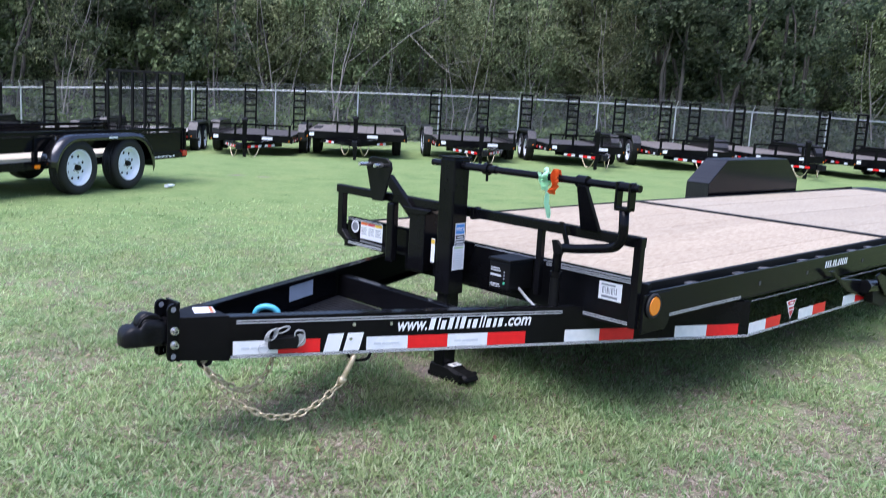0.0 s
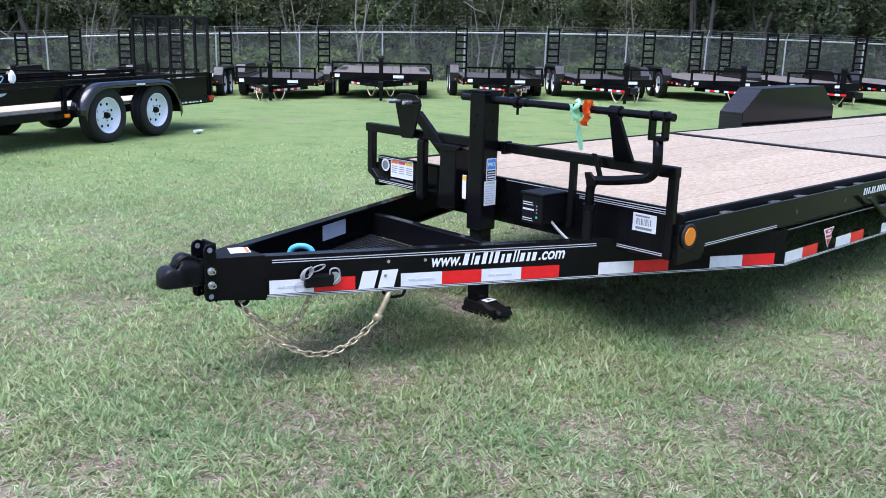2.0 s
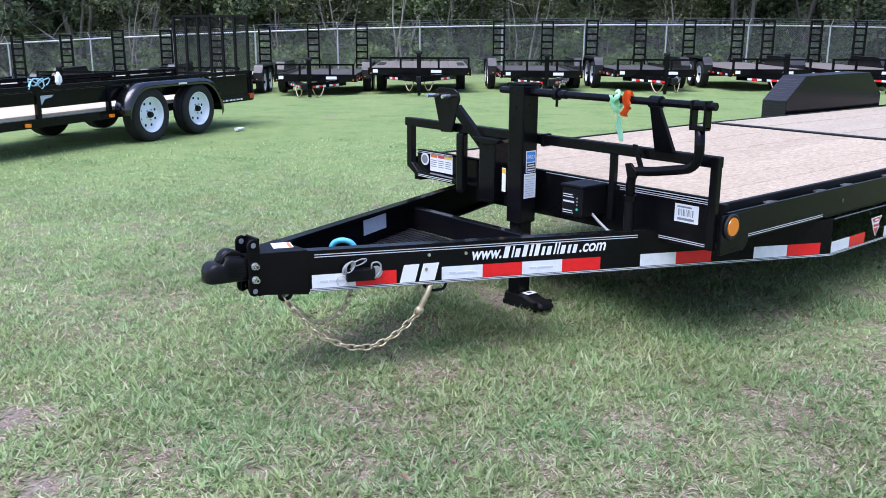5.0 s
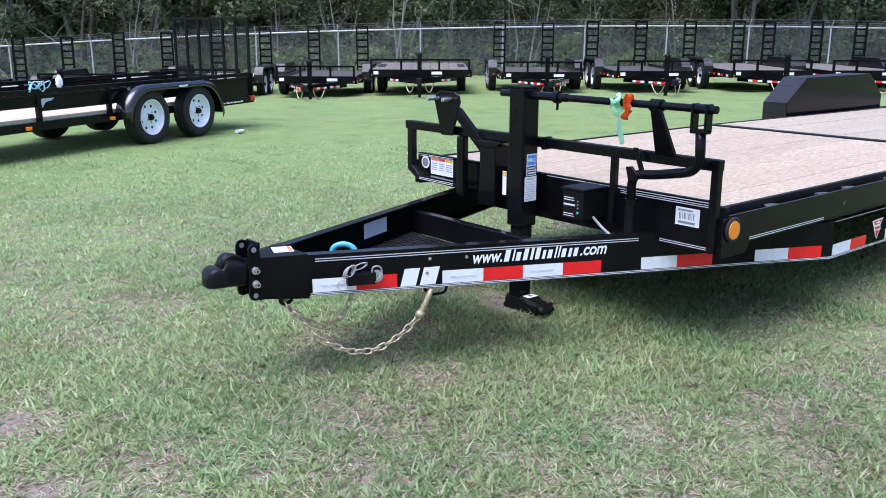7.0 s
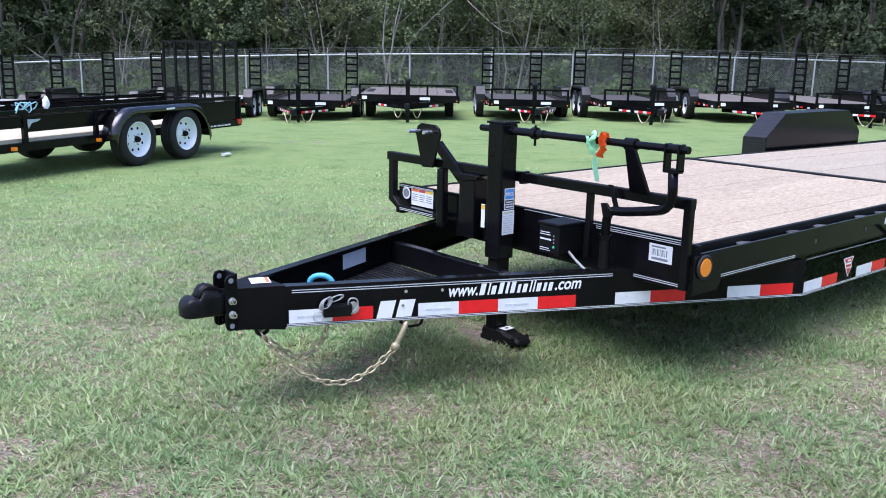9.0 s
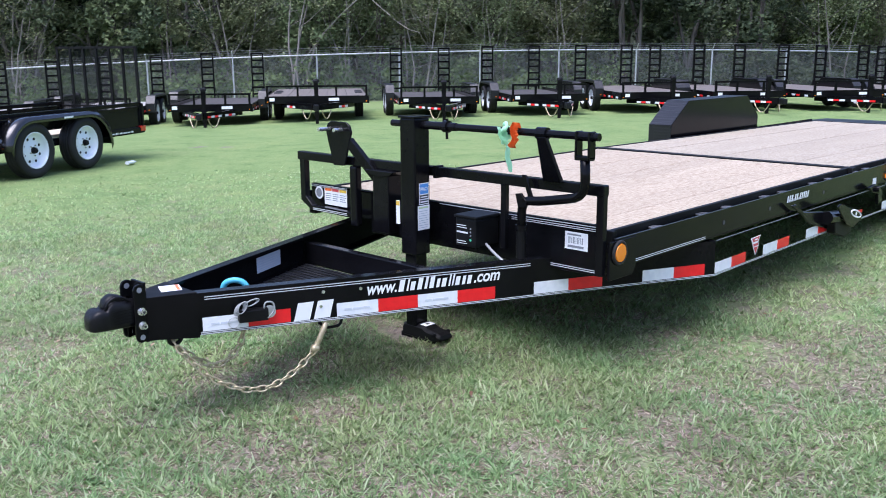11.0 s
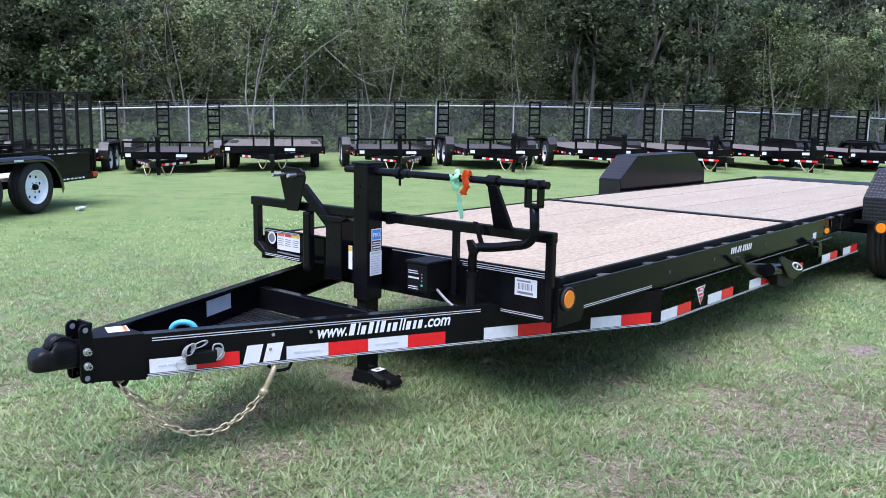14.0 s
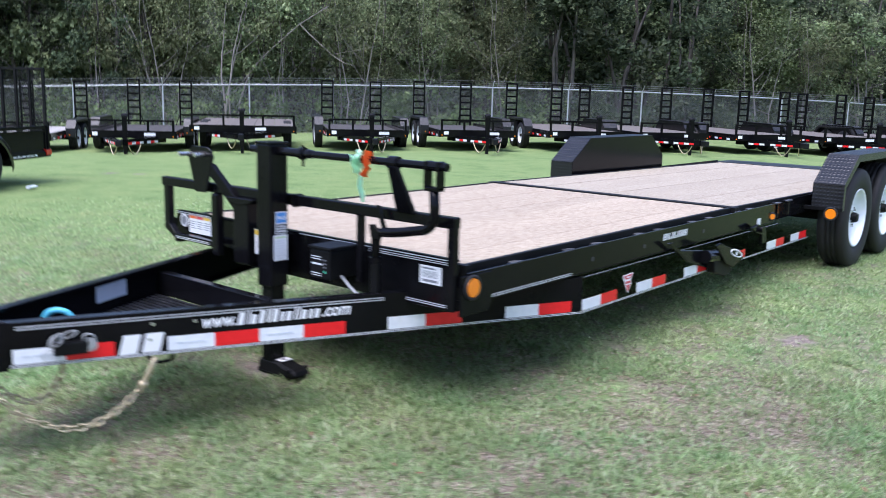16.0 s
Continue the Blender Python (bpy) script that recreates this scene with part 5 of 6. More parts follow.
def row_trailer(m, over=False, ramps=True, label="", planks=None):
    t = thing("equipment_trailer", m, label, "trailer", "trailers parked along the fence")
    w, zd = (1.24, 0.66) if over else (0.98, 0.56)
    x0, x1 = -2.55, 2.45
    zp = zd if over or planks is None else zd - 0.07
    n = 5
    pw = 2 * w / n
    bm = boxed(x0, x1, -pw / 2 + 0.004, pw / 2 - 0.004, -0.035, 0, 0.0)
    first = part("plank", bm, planks or WOOD_GREY, t)
    first.matrix_basis = pose(0, -w + pw / 2, zp)
    for i in range(1, n):
        again("plank", first.data, pose(0, -w + pw * (i + 0.5), zp), t)
    for s in (-1, 1):
        part("side_beam", boxed(x0, x1, s * (w + 0.02) - 0.02, s * (w + 0.02) + 0.02, zd - 0.17, zd + 0.01, 0.0), BLACK, t)
        part("tongue_beam", beam((x1 - 0.4, s * w * 0.72, zd - 0.20), (x1 + 1.62, s * 0.05, zd - 0.16), 0.06, 0.14, 0.0), BLACK, t)
        a, b = Vector((x1 + 0.05, s * (w * 0.575 + 0.032), zd - 0.225)), Vector((x1 + 1.45, s * 0.135, zd - 0.195))
        for i in range(8):
            if i in (3,):
                continue
            p, q = a.lerp(b, i / 8), a.lerp(b, (i + 0.92) / 8)
            part("red_tape" if i % 2 else "white_tape", beam(p, q, 0.006, 0.05, 0.0), RED_TAPE if i % 2 else WHITE_TAPE, t)
        if not over:
            fender(t, [(0.98, 0.40), (0.98, 0.62), (0.78, 0.82), (-0.78, 0.82), (-0.98, 0.62), (-0.98, 0.40)][::-1], -1.03, -1.26, s, TREAD, BLACK, 0.05)
            part("marker_lamp", boxed(0.985, 1.0, s * 1.12 - 0.016, s * 1.12 + 0.016, 0.445, 0.470, 0.0), AMBER, t)
        for x in (0.43, -0.43):
            wheel(t, x, s * (1.08 if over else 1.14), 0.35, s, 0.355, 0.222, 0.21, 24)
        for i in range(6):
            x = x1 - 0.25 - 0.34 * i - (0.1 if i % 2 else 0)
            part("red_tape" if i % 2 else "white_tape", boxed(x - 0.12, x + 0.05, s * (w + 0.043) - 0.002, s * (w + 0.043) + 0.002, zd - 0.15, zd - 0.10, 0.0), RED_TAPE if i % 2 else WHITE_TAPE, t)
    for x in (0.43, -0.43):
        part("axle", rod(bmesh.new(), (x, -1.0, 0.35), (x, 1.0, 0.35), 0.045, 8), BLACK_DULL, t)
    part("bulkhead", boxed(x1, x1 + 0.02, -w, w, zd - 0.16, zd + 0.02, 0.0), BLACK, t)
    part("rail_top", boxed(x1 - 0.03, x1 + 0.02, -w, w, zd + 0.235, zd + 0.28, 0.0), BLACK, t)
    for y in (-w + 0.025, -w * 0.38, w * 0.38, w - 0.025):
        part("rail_post", boxed(x1 - 0.03, x1 + 0.02, y - 0.025, y + 0.025, zd, zd + 0.24, 0.0), BLACK, t)
    part("label", boxed(x1 + 0.021, x1 + 0.025, 0.28, 0.54, zd - 0.10, zd - 0.03, 0.0), WHITE_INK, t)
    part("label", boxed(x1 + 0.021, x1 + 0.025, -w + 0.08, -w + 0.20, zd - 0.10, zd - 0.02, 0.0), WHITE_INK, t)
    for y in (-w + 0.03, w - 0.03):
        part("marker_lamp", boxed(x1 + 0.021, x1 + 0.035, y - 0.013, y + 0.013, zd - 0.125, zd - 0.10, 0.0), AMBER, t)
    jx = x1 + 0.95
    part("jack_tube", boxed(jx - 0.05, jx + 0.05, -0.05, 0.05, 0.22, zd + 0.38, 0.0), BLACK, t)
    part("jack_leg", boxed(jx - 0.035, jx + 0.035, -0.035, 0.035, 0.02, 0.25, 0.0), BLACK_DULL, t)
    part("jack_foot", boxed(jx - 0.09, jx + 0.09, -0.09, 0.09, 0.0, 0.03, 0.0), BLACK_DULL, t)
    part("jack_head", loft([(jx - 0.07, 0.05, zd + 0.36, zd + 0.42), (jx, 0.08, zd + 0.36, zd + 0.46), (jx + 0.07, 0.05, zd + 0.36, zd + 0.42)], 10), BLACK_DULL, t)
    part("coupler", boxed(x1 + 1.55, x1 + 1.85, -0.06, 0.06, zd - 0.24, zd - 0.10, 0.02), CAST, t)
    for s in (-1, 1):
        hanging_chain(t, (x1 + 1.3, s * 0.12, zd - 0.24), (x1 + 0.95, s * 0.34, zd - 0.24), 0.22)
    if ramps:
        for y in (-0.73, 0.73):
            ramp_part(t, x0 - 0.06, y)
    return t


WORN = "black equipment trailer with upright ramps and a dark worn deck"
FRESH = "black equipment trailer with upright ramps and a grey plank deck"
dark_one = row_trailer(row_place(2.62, 24.9), label=WORN, planks=WOOD_DARK)
grey_one = row_trailer(row_place(8.33, 24.8, -0.4), label=FRESH)
pale_one = row_trailer(row_place(-8.9, 24.9, -0.8), label="black equipment trailer with upright ramps and a bleached plank deck", planks=WOOD_PALE)
for u, turn in ((-11.9, 0.6), (-5.9, 0.4)):
    copy_thing(pale_one, row_place(u, 24.9 + 0.15 * math.sin(u * 3.1), turn))
for u, turn in ((-3.0, -0.5), (5.42, 0.3), (13.5, 0.0), (21.0, -0.3)):
    copy_thing(dark_one if u < 6 else grey_one, row_place(u, 24.9 + 0.15 * math.sin(u * 3.1), turn))
for u, turn in ((10.85, 0.8), (16.3, -0.6), (18.5, 0.5), (23.6, 0.4), (26.4, 0.0)):
    copy_thing(grey_one, row_place(u, 24.9 + 0.15 * math.sin(u * 3.1), turn))
row_trailer(row_place(-0.42, 24.9), True, False, label="black deck-over trailer without ramps, parked before the fence")

# ---- the utility trailer with a mesh gate ----
util = thing("utility_trailer", pose(1.62, 8.145, ground_z(1.62, 8.145), 0, 0, 28.4), "black tandem-axle utility trailer with an upright mesh gate", "trailer")
US, UW, UR = 0.12, 1.34, 2.0        # near side, width, rear end
UFRONT = -4.2
for s, y in ((-1, US), (1, US + UW)):
    part("top_rail", boxed(UFRONT, UR, y - 0.02, y + 0.02, 0.715, 0.765, 0.004), BLACK, util)
    part("mid_rail", boxed(UFRONT, UR, y - 0.015, y + 0.015, 0.675, 0.700, 0.002), BLACK, util)
    part("frame_rail", boxed(UFRONT, UR, y - 0.025, y + 0.025, 0.325, 0.42, 0.004), BLACK, util)
    for xa, xb, zb in ((UFRONT, -2.05, 0.575), (-2.045, 0.60, 0.525), (0.605, UR - 0.03, 0.42)):
        part("side_panel", boxed(xa, xb, y - 0.006, y + 0.006, zb, 0.676, 0.0), BLACK, util)
    for x in (UFRONT + 0.03, -3.1, -2.05, -0.98, 0.95, UR - 0.03):
        part("post", boxed(x - 0.028, x + 0.028, y - 0.022, y + 0.022, 0.42, 0.716, 0.003), BLACK, util)
for i in range(7):
    y = US + 0.03 + (UW - 0.06) * (i + 0.5) / 7
    h = (UW - 0.06) / 14 - 0.003
    part("plank", boxed(UFRONT + 0.05, UR - 0.05, y - h, y + h, 0.42, 0.458, 0.0), WOOD_CREAM, util)
for x in (-3.4, -2.4, -1.4, 0, 1.2):
    part("crossmember", boxed(x - 0.03, x + 0.03, US, US + UW, 0.35, 0.418, 0.0), BLACK_DULL, util)
for s, y in ((-1, 0.0), (1, UW + 2 * US)):
    for x in (-0.475, 0.475):
        wheel(util, x, y, 0.332, s, 0.332, 0.212, 0.20, 32)
for x in (-0.475, 0.475):
    part("axle", rod(bmesh.new(), (x, 0.0, 0.332), (x, UW + 2 * US, 0.332), 0.04, 8), BLACK_DULL, util)


def round_fender(y0, y1):
    """A rolled fender over both wheels: a strip along an arch, with an outer lip."""
    pts = []
    for a in range(0, 91, 15):
        pts.append((-0.93 + 0.40 - 0.40 * math.cos(math.radians(a)), 0.36 + 0.365 * math.sin(math.radians(a))))
    pts += [(0.55 + 0.42 * math.sin(math.radians(a)), 0.725 - 0.45 * (1 - math.cos(math.radians(a)))) for a in range(0, 91, 15)]
    bm = bmesh.new()
    rows = []
    for y, drop in ((y0 + 0.004, 0.07), (y0, 0.065), (y0, 0.0), (y1, 0.0)):
        rows.append([bm.verts.new((x * (1 - drop * 0.6), y, z - drop)) for x, z in pts])
    for a, b in zip(rows, rows[1:]):
        for i in range(len(pts) - 1):
            bm.faces.new((a[i], a[i + 1], b[i + 1], b[i]))
    bmesh.ops.recalc_face_normals(bm, faces=bm.faces)
    bmesh.ops.solidify(bm, geom=list(bm.faces), thickness=0.004)
    return bm


part("fender", round_fender(-0.13, US - 0.03), BLACK_GLOSS, util, smooth=True)
part("fender", round_fender(UW + 2 * US + 0.13, US + UW + 0.03), BLACK, util, smooth=True)
print_bars(util, (0.02, -0.1305, 0.672), UX, UZ, [(0.0, 0.17, 0.0, 0.022)], WHITE_INK)
part("decal", slab([(-2.02, 0.66), (-1.82, 0.66), (-1.86, 0.635), (-1.95, 0.62), (-2.0, 0.56)], 0.001, axes((0, US - 0.007, 0), UX, UZ)), LABEL_GREY, util)
for x, z in ((-0.99, 0.36), (-2.25, 0.365)):
    part("marker_lamp", boxed(x - 0.028, x + 0.028, US - 0.065, US - 0.026, z - 0.02, z + 0.02, 0.004), AMBER, util)
part("tail_bar", boxed(1.0, UR, US - 0.04, US - 0.026, 0.335, 0.40, 0.003), BLACK, util)
print_bars(util, (1.2, US - 0.0405, 0.352), UX, UZ, [(0.0 + 0.030 * k, 0.012 + 0.008 * (k * 5 % 3), 0.0, 0.018 + 0.007 * (k * 7 % 4 == 0)) for k in range(18)], WHITE_INK)
for y in (US - 0.02, US + UW + 0.02):
    part("tail_lamp", boxed(UR - 0.08, UR + 0.03, y - 0.03, y + 0.03, 0.355, 0.43, 0.004), RED_LENS, util)
    part("tail_post", boxed(UR - 0.02, UR + 0.02, y - 0.02, y + 0.02, 0.33, 0.75, 0.003), BLACK, util)
part("rear_bar", boxed(UR - 0.03, UR + 0.03, US, US + UW, 0.335, 0.42, 0.004), BLACK, util)
# gate
gate = new("ramp_gate")
gate.parent = util
GZ0, GZ1 = 0.44, 1.55
for k in range(7):
    y = US + 0.02 + (UW - 0.04) * k / 6
    part("gate_bar", boxed(UR + 0.0, UR + 0.035, y - 0.016, y + 0.016, GZ0, GZ1, 0.002), BLACK_DULL, gate)
for z in (GZ0 + 0.015, 0.70, GZ1 - 0.015):
    part("gate_rail", boxed(UR + 0.0, UR + 0.035, US, US + UW, z - 0.016, z + 0.016, 0.002), BLACK_DULL, gate)


def gate_net():
    vs, fs = [], []
    pitch, r = 0.034, 0.0022
    for d in (1, -1):
        k = -int((GZ1 - GZ0) / pitch)
        while US + k * pitch < US + UW + (GZ1 - GZ0):
            ya, yb = US + k * pitch, US + k * pitch + d * (GZ1 - GZ0) * 0.6
            pts = [(ya, GZ0), (yb, GZ1)]
            lo, hi = US, US + UW
            (p, z0), (q, z1) = pts
            if max(p, q) > lo and min(p, q) < hi and p != q:
                ts = sorted((max(0, min(1, (lo - p) / (q - p))), max(0, min(1, (hi - p) / (q - p)))))
                a, b = (p + (q - p) * ts[0], z0 + (z1 - z0) * ts[0]), (p + (q - p) * ts[1], z0 + (z1 - z0) * ts[1])
                if b[1] - a[1] > 0.03:
                    n = len(vs)
                    for y, z in (a, b):
                        vs += [(UR + 0.04, y - r, z), (UR + 0.04, y + r, z), (UR + 0.046, y, z)]
                    fs += [(n, n + 1, n + 4, n + 3), (n + 1, n + 2, n + 5, n + 4), (n + 2, n, n + 3, n + 5)]
            k += 1
    me = bpy.data.meshes.new("gate_mesh")
    me.from_pydata(vs, [], fs)
    me.materials.append(BLACK_DULL)
    ob = new("gate_mesh", me)
    ob.parent = gate
    tagged(ob, kind="stuff")


gate_net()
# things left on it and beside it
ob = part("strap", sweep(bmesh.new(), [(-2.1 + 0.10 * math.cos(i * 0.55) + 0.004 * i, US + 0.03 * math.sin(i * 0.9), 0.79 + 0.055 * math.sin(i * 0.8 + 0.3)) for i in range(40)], 0.0065, 6), mat("pale_blue_strap", (0.30, 0.52, 0.60), 0.7), None, smooth=True)
ob.matrix_basis = util.matrix_basis
tagged(ob, "pale blue strap bundled on the utility trailer's rail", "strap")


def crumpled(name, c, size, m, label, category):
    bm = bmesh.new()
    bmesh.ops.create_icosphere(bm, subdivisions=3, radius=1.0)
    for v in bm.verts:
        k = 1 + 0.35 * noise.noise(v.co * 2.3) + 0.12 * noise.noise(v.co * 6.1)
        v.co = Vector((v.co.x * size[0] * k, v.co.y * size[1] * k, v.co.z * size[2] * k))
    ob = part(name, bm, m, None, smooth=False)
    ob.matrix_basis = Matrix.Translation(c)
    return tagged(ob, label, category)


crumpled("plastic_bag", util.matrix_basis @ Vector((-1.72, US, 0.82)), (0.035, 0.03, 0.075), mat("white_film", (0.75, 0.76, 0.78), 0.35), "white plastic bag hanging over the utility trailer's rail", "bag")
bt = bmesh.new()
rod(bt, (0, 0, 0.035), (0.15, 0, 0.035), 0.033, 14)
rod(bt, (0.15, 0, 0.035), (0.20, 0, 0.035), 0.033, 14, 0.013)
rod(bt, (0.20, 0, 0.035), (0.225, 0, 0.035), 0.014, 10)
bottle = part("bottle", bt, mat("clear_crumpled_plastic", (0.7, 0.74, 0.76), 0.12), None, smooth=False)
bottle.matrix_basis = pose(2.60, 8.30, ground_z(2.6, 8.3) + 0.012, 0, 2, 35) @ Matrix.Diagonal((1.0, 1.0, 0.7, 1))
tagged(bottle, "empty clear plastic bottle lying in the grass", "bottle")


# ---- woods behind the fence ----
def leaf_material(name, c1, c2, c3):
    m = mat(name, c1, 0.75, spec=0.12)
    b = m.node_tree.nodes["Principled BSDF"]
    g = m.node_tree.nodes.new("ShaderNodeNewGeometry")
    info = m.node_tree.nodes.new("ShaderNodeObjectInfo")
    r = ramp(m, [(0.30, c1), (0.54, c2), (0.76, c3)])
    clump = noise_tex(m, 0.9, 3.0, 0.6, coords(m))
    half = node(m, "ShaderNodeMath")
    half.operation = "MULTIPLY_ADD"
    half.inputs[1].default_value = 0.22
    wire(m, g, "Random Per Island", half, 0)
    wire(m, clump, "Fac", half, 2)
    less = node(m, "ShaderNodeMath")
    less.operation = "SUBTRACT"
    less.inputs[1].default_value = 0.10
    wire(m, half, 0, less, 0)
    wire(m, less, 0, r, "Fac")
    hsv = node(m, "ShaderNodeHueSaturation")
    mr = node(m, "ShaderNodeMapRange")
    mr.inputs["To Min"].default_value, mr.inputs["To Max"].default_value = 0.65, 1.25
    wire(m, info, "Random", mr, "Value")
    wire(m, mr, "Result", hsv, "Value")
    mh = node(m, "ShaderNodeMapRange")
    mh.inputs["To Min"].default_value, mh.inputs["To Max"].default_value = 0.475, 0.515
    wire(m, info, "Random", mh, "Value")
    wire(m, mh, "Result", hsv, "Hue")
    wire(m, r, "Color", hsv, "Color")
    wire(m, hsv, "Color", b, "Base Color")
    translucent(m, hsv, 0.6)
    return m


LEAF = leaf_material("tree_leaves", (0.14, 0.190, 0.098), (0.28, 0.36, 0.182), (0.52, 0.59, 0.33))
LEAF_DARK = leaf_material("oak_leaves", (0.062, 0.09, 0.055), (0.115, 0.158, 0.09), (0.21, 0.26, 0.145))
LEAF_LIGHT = leaf_material("shrub_leaves", (0.11, 0.175, 0.068), (0.21, 0.31, 0.122), (0.38, 0.47, 0.21))
BARK = varied("grey_bark", (0.06, 0.052, 0.045), (0.15, 0.132, 0.115), 5.0, (0.8, 0.95), 0, 0, 0.8, 0.02, 30, (1, 1, 0.25))
BARK_PALE = varied("pale_dead_wood", (0.17, 0.152, 0.135), (0.32, 0.295, 0.268), 5.0, (0.8, 0.95), 0, 0, 0.5, 0.01, 30, (1, 1, 0.3))
rng = np.random.default_rng(7)


def leaves_mesh(name, centres, radii, per, size, m):
    """Many small leaf-sprays, each a bent pair of quads, scattered in clumps."""
    n = len(centres) * per
    c = np.repeat(np.array(centres, float), per, axis=0)
    r = np.repeat(np.array(radii, float), per)
    d = rng.normal(size=(n, 3))
    d /= np.linalg.norm(d, axis=1, keepdims=True)
    p = c + d * (r * rng.random(n) ** 0.45)[:, None] * np.array([1, 1, 0.75])
    a = rng.normal(size=(n, 3))
    a[:, 2] *= 0.6
    a /= np.linalg.norm(a, axis=1, keepdims=True)
    b = np.cross(a, rng.normal(size=(n, 3)))
    b /= np.linalg.norm(b, axis=1, keepdims=True)
    s = size * rng.uniform(0.5, 1.3, n)[:, None]
    w = s * rng.uniform(0.35, 0.7, n)[:, None]
    q = np.stack([p - a * s, p + b * w - a * s * 0.1, p + a * s, p - b * w + a * s * 0.1], 1).reshape(-1, 3)
    f = np.arange(4 * n).reshape(-1, 4)
    me = bpy.data.meshes.new(name)
    me.from_pydata(q.tolist(), [], f.tolist())
    me.materials.append(m)
    # sprays shade partly as the clump that they belong to
    up = d * 0.5 + rng.normal(0, 0.2, (n, 3)) + np.array([0, 0, 0.75])
    up /= np.linalg.norm(up, axis=1, keepdims=True)
    me.polygons.foreach_set("use_smooth", np.ones(n, bool))
    me.update(calc_edges=True)
    me.normals_split_custom_set_from_vertices(np.repeat(up, 4, axis=0).tolist())
    return me


def branch(bm, a, d, length, r, depth, tips, bend=0.25, seg=6):
    """A tapering limb that forks; the tips are gathered for the leaves."""
    pts, rad = [Vector(a)], [r]
    n = 5
    d = Vector(d).normalized()
    for i in range(n):
        d = (d + Vector(rng.normal(size=3)) * bend * 0.4 + Vector((0, 0, 0.05))).normalized()
        pts.append(pts[-1] + d * length / n)
        rad.append(r * (1 - 0.62 * (i + 1) / n))
    sweep(bm, pts, rad, seg)
    if depth == 0:
        tips.append(pts[-1])
        tips.append(pts[-3])
        return
    for k in range(3 if depth > 1 else 2):
        j = rng.integers(2, n + 1)
        out = (d * 0.5 + Vector(rng.normal(size=3)) * 0.75 + Vector((0, 0, 0.25))).normalized()
        branch(bm, pts[j], out, length * rng.uniform(0.5, 0.72), rad[j] * 0.7, depth - 1, tips, bend, max(4, seg - 1))


def tree_kind(height, leaf, per, size, crown_low, spread, bark, depth=2, girth=1.0):
    """Meshes of one tree: trunk with limbs, and a crown of many leaves round the limbs' tips and down the sides."""
    bm = bmesh.new()
    tips = []
    stems = int(rng.integers(2, 5))
    for st in range(stems):
        r = (0.05 + 0.006 * height) * rng.uniform(0.5, 1.0) * girth
        a = rng.uniform(0, 2 * math.pi)
        p, d = Vector((0.25 * math.cos(a), 0.25 * math.sin(a), -0.2)), Vector((0.16 * math.cos(a), 0.16 * math.sin(a), 1))
        pts, rad = [p], [r * 1.3]
        for i in range(9):
            d = (d + Vector((rng.normal() * 0.13, rng.normal() * 0.13, 0.12))).normalized()
            pts.append(pts[-1] + d * height * 0.9 / 9)
            rad.append(r * (1 - 0.09 * (i + 1)))
        sweep(bm, pts, rad, 7)
        for k in range(12 // stems):
            j = rng.integers(2, 10)
            a = rng.uniform(0, 2 * math.pi)
            branch(bm, pts[j], (math.cos(a), math.sin(a), rng.uniform(0.1, 0.9)), spread * rng.uniform(0.6, 1.0), rad[j] * 0.5, depth - 1, tips)
    trunk = bpy.data.meshes.new("trunk")
    bm.to_mesh(trunk)
    bm.free()
    trunk.materials.append(bark)
    for poly in trunk.polygons:
        poly.use_smooth = True
    cs = [tuple(t) for t in tips]
    for k in range(30):
        a, z = rng.uniform(0, 2 * math.pi), rng.uniform(crown_low, min(height, 6.5))
        d = spread * math.sqrt(rng.uniform(0.05, 1)) * (1.0 - 0.5 * abs(z / height - 0.45))
        cs.append((d * math.cos(a), d * math.sin(a), z))
    cs = [c for c in cs if c[2] < 6.6 or rng.random() < 0.10]
    rs = [rng.uniform(0.35, 0.75) for _ in cs]
    return trunk, leaves_mesh("crown", cs, rs, per, size, leaf)


KINDS = [
    tree_kind(9.0, LEAF, 135, 0.096, 0.8, 2.3, BARK),
    tree_kind(11.0, LEAF_DARK, 140, 0.10, 0.6, 2.9, BARK),
    tree_kind(8.0, LEAF, 120, 0.092, 0.4, 2.0, BARK),
    tree_kind(10.0, LEAF_DARK, 130, 0.096, 1.8, 2.4, BARK),
    tree_kind(7.0, LEAF_LIGHT, 110, 0.09, 0.3, 1.8, BARK),
]
BARE = [tree_kind(7.0, LEAF, 14, 0.055, 2.0, 2.2, BARK_PALE, 4, 0.55), tree_kind(8.0, LEAF, 12, 0.055, 2.5, 2.4, BARK_PALE, 4, 0.55)]
WORDS = {0: "leafy green tree in the woods behind the fence", 1: "dark broad-leaved oak in the woods behind the fence", 2: "small leafy tree at the edge of the woods",
         3: "tall dark tree in the woods behind the fence", 4: "light green young tree at the wood's edge"}


def plant(kind, words, u, n, turn, scale, sx=1.0):
    p = FO + FDIR * u + AWAY * n
    t = thing("tree", Matrix.Translation((p.x, p.y, ground_z(p.x, p.y))) @ pose(0, 0, 0, 0, 0, turn) @ Matrix.Diagonal((scale * sx, scale * sx, scale, 1)), words, "tree", "woods behind the fence")
    again("trunk", kind[0], Matrix(), t)
    again("crown", kind[1], Matrix(), t)


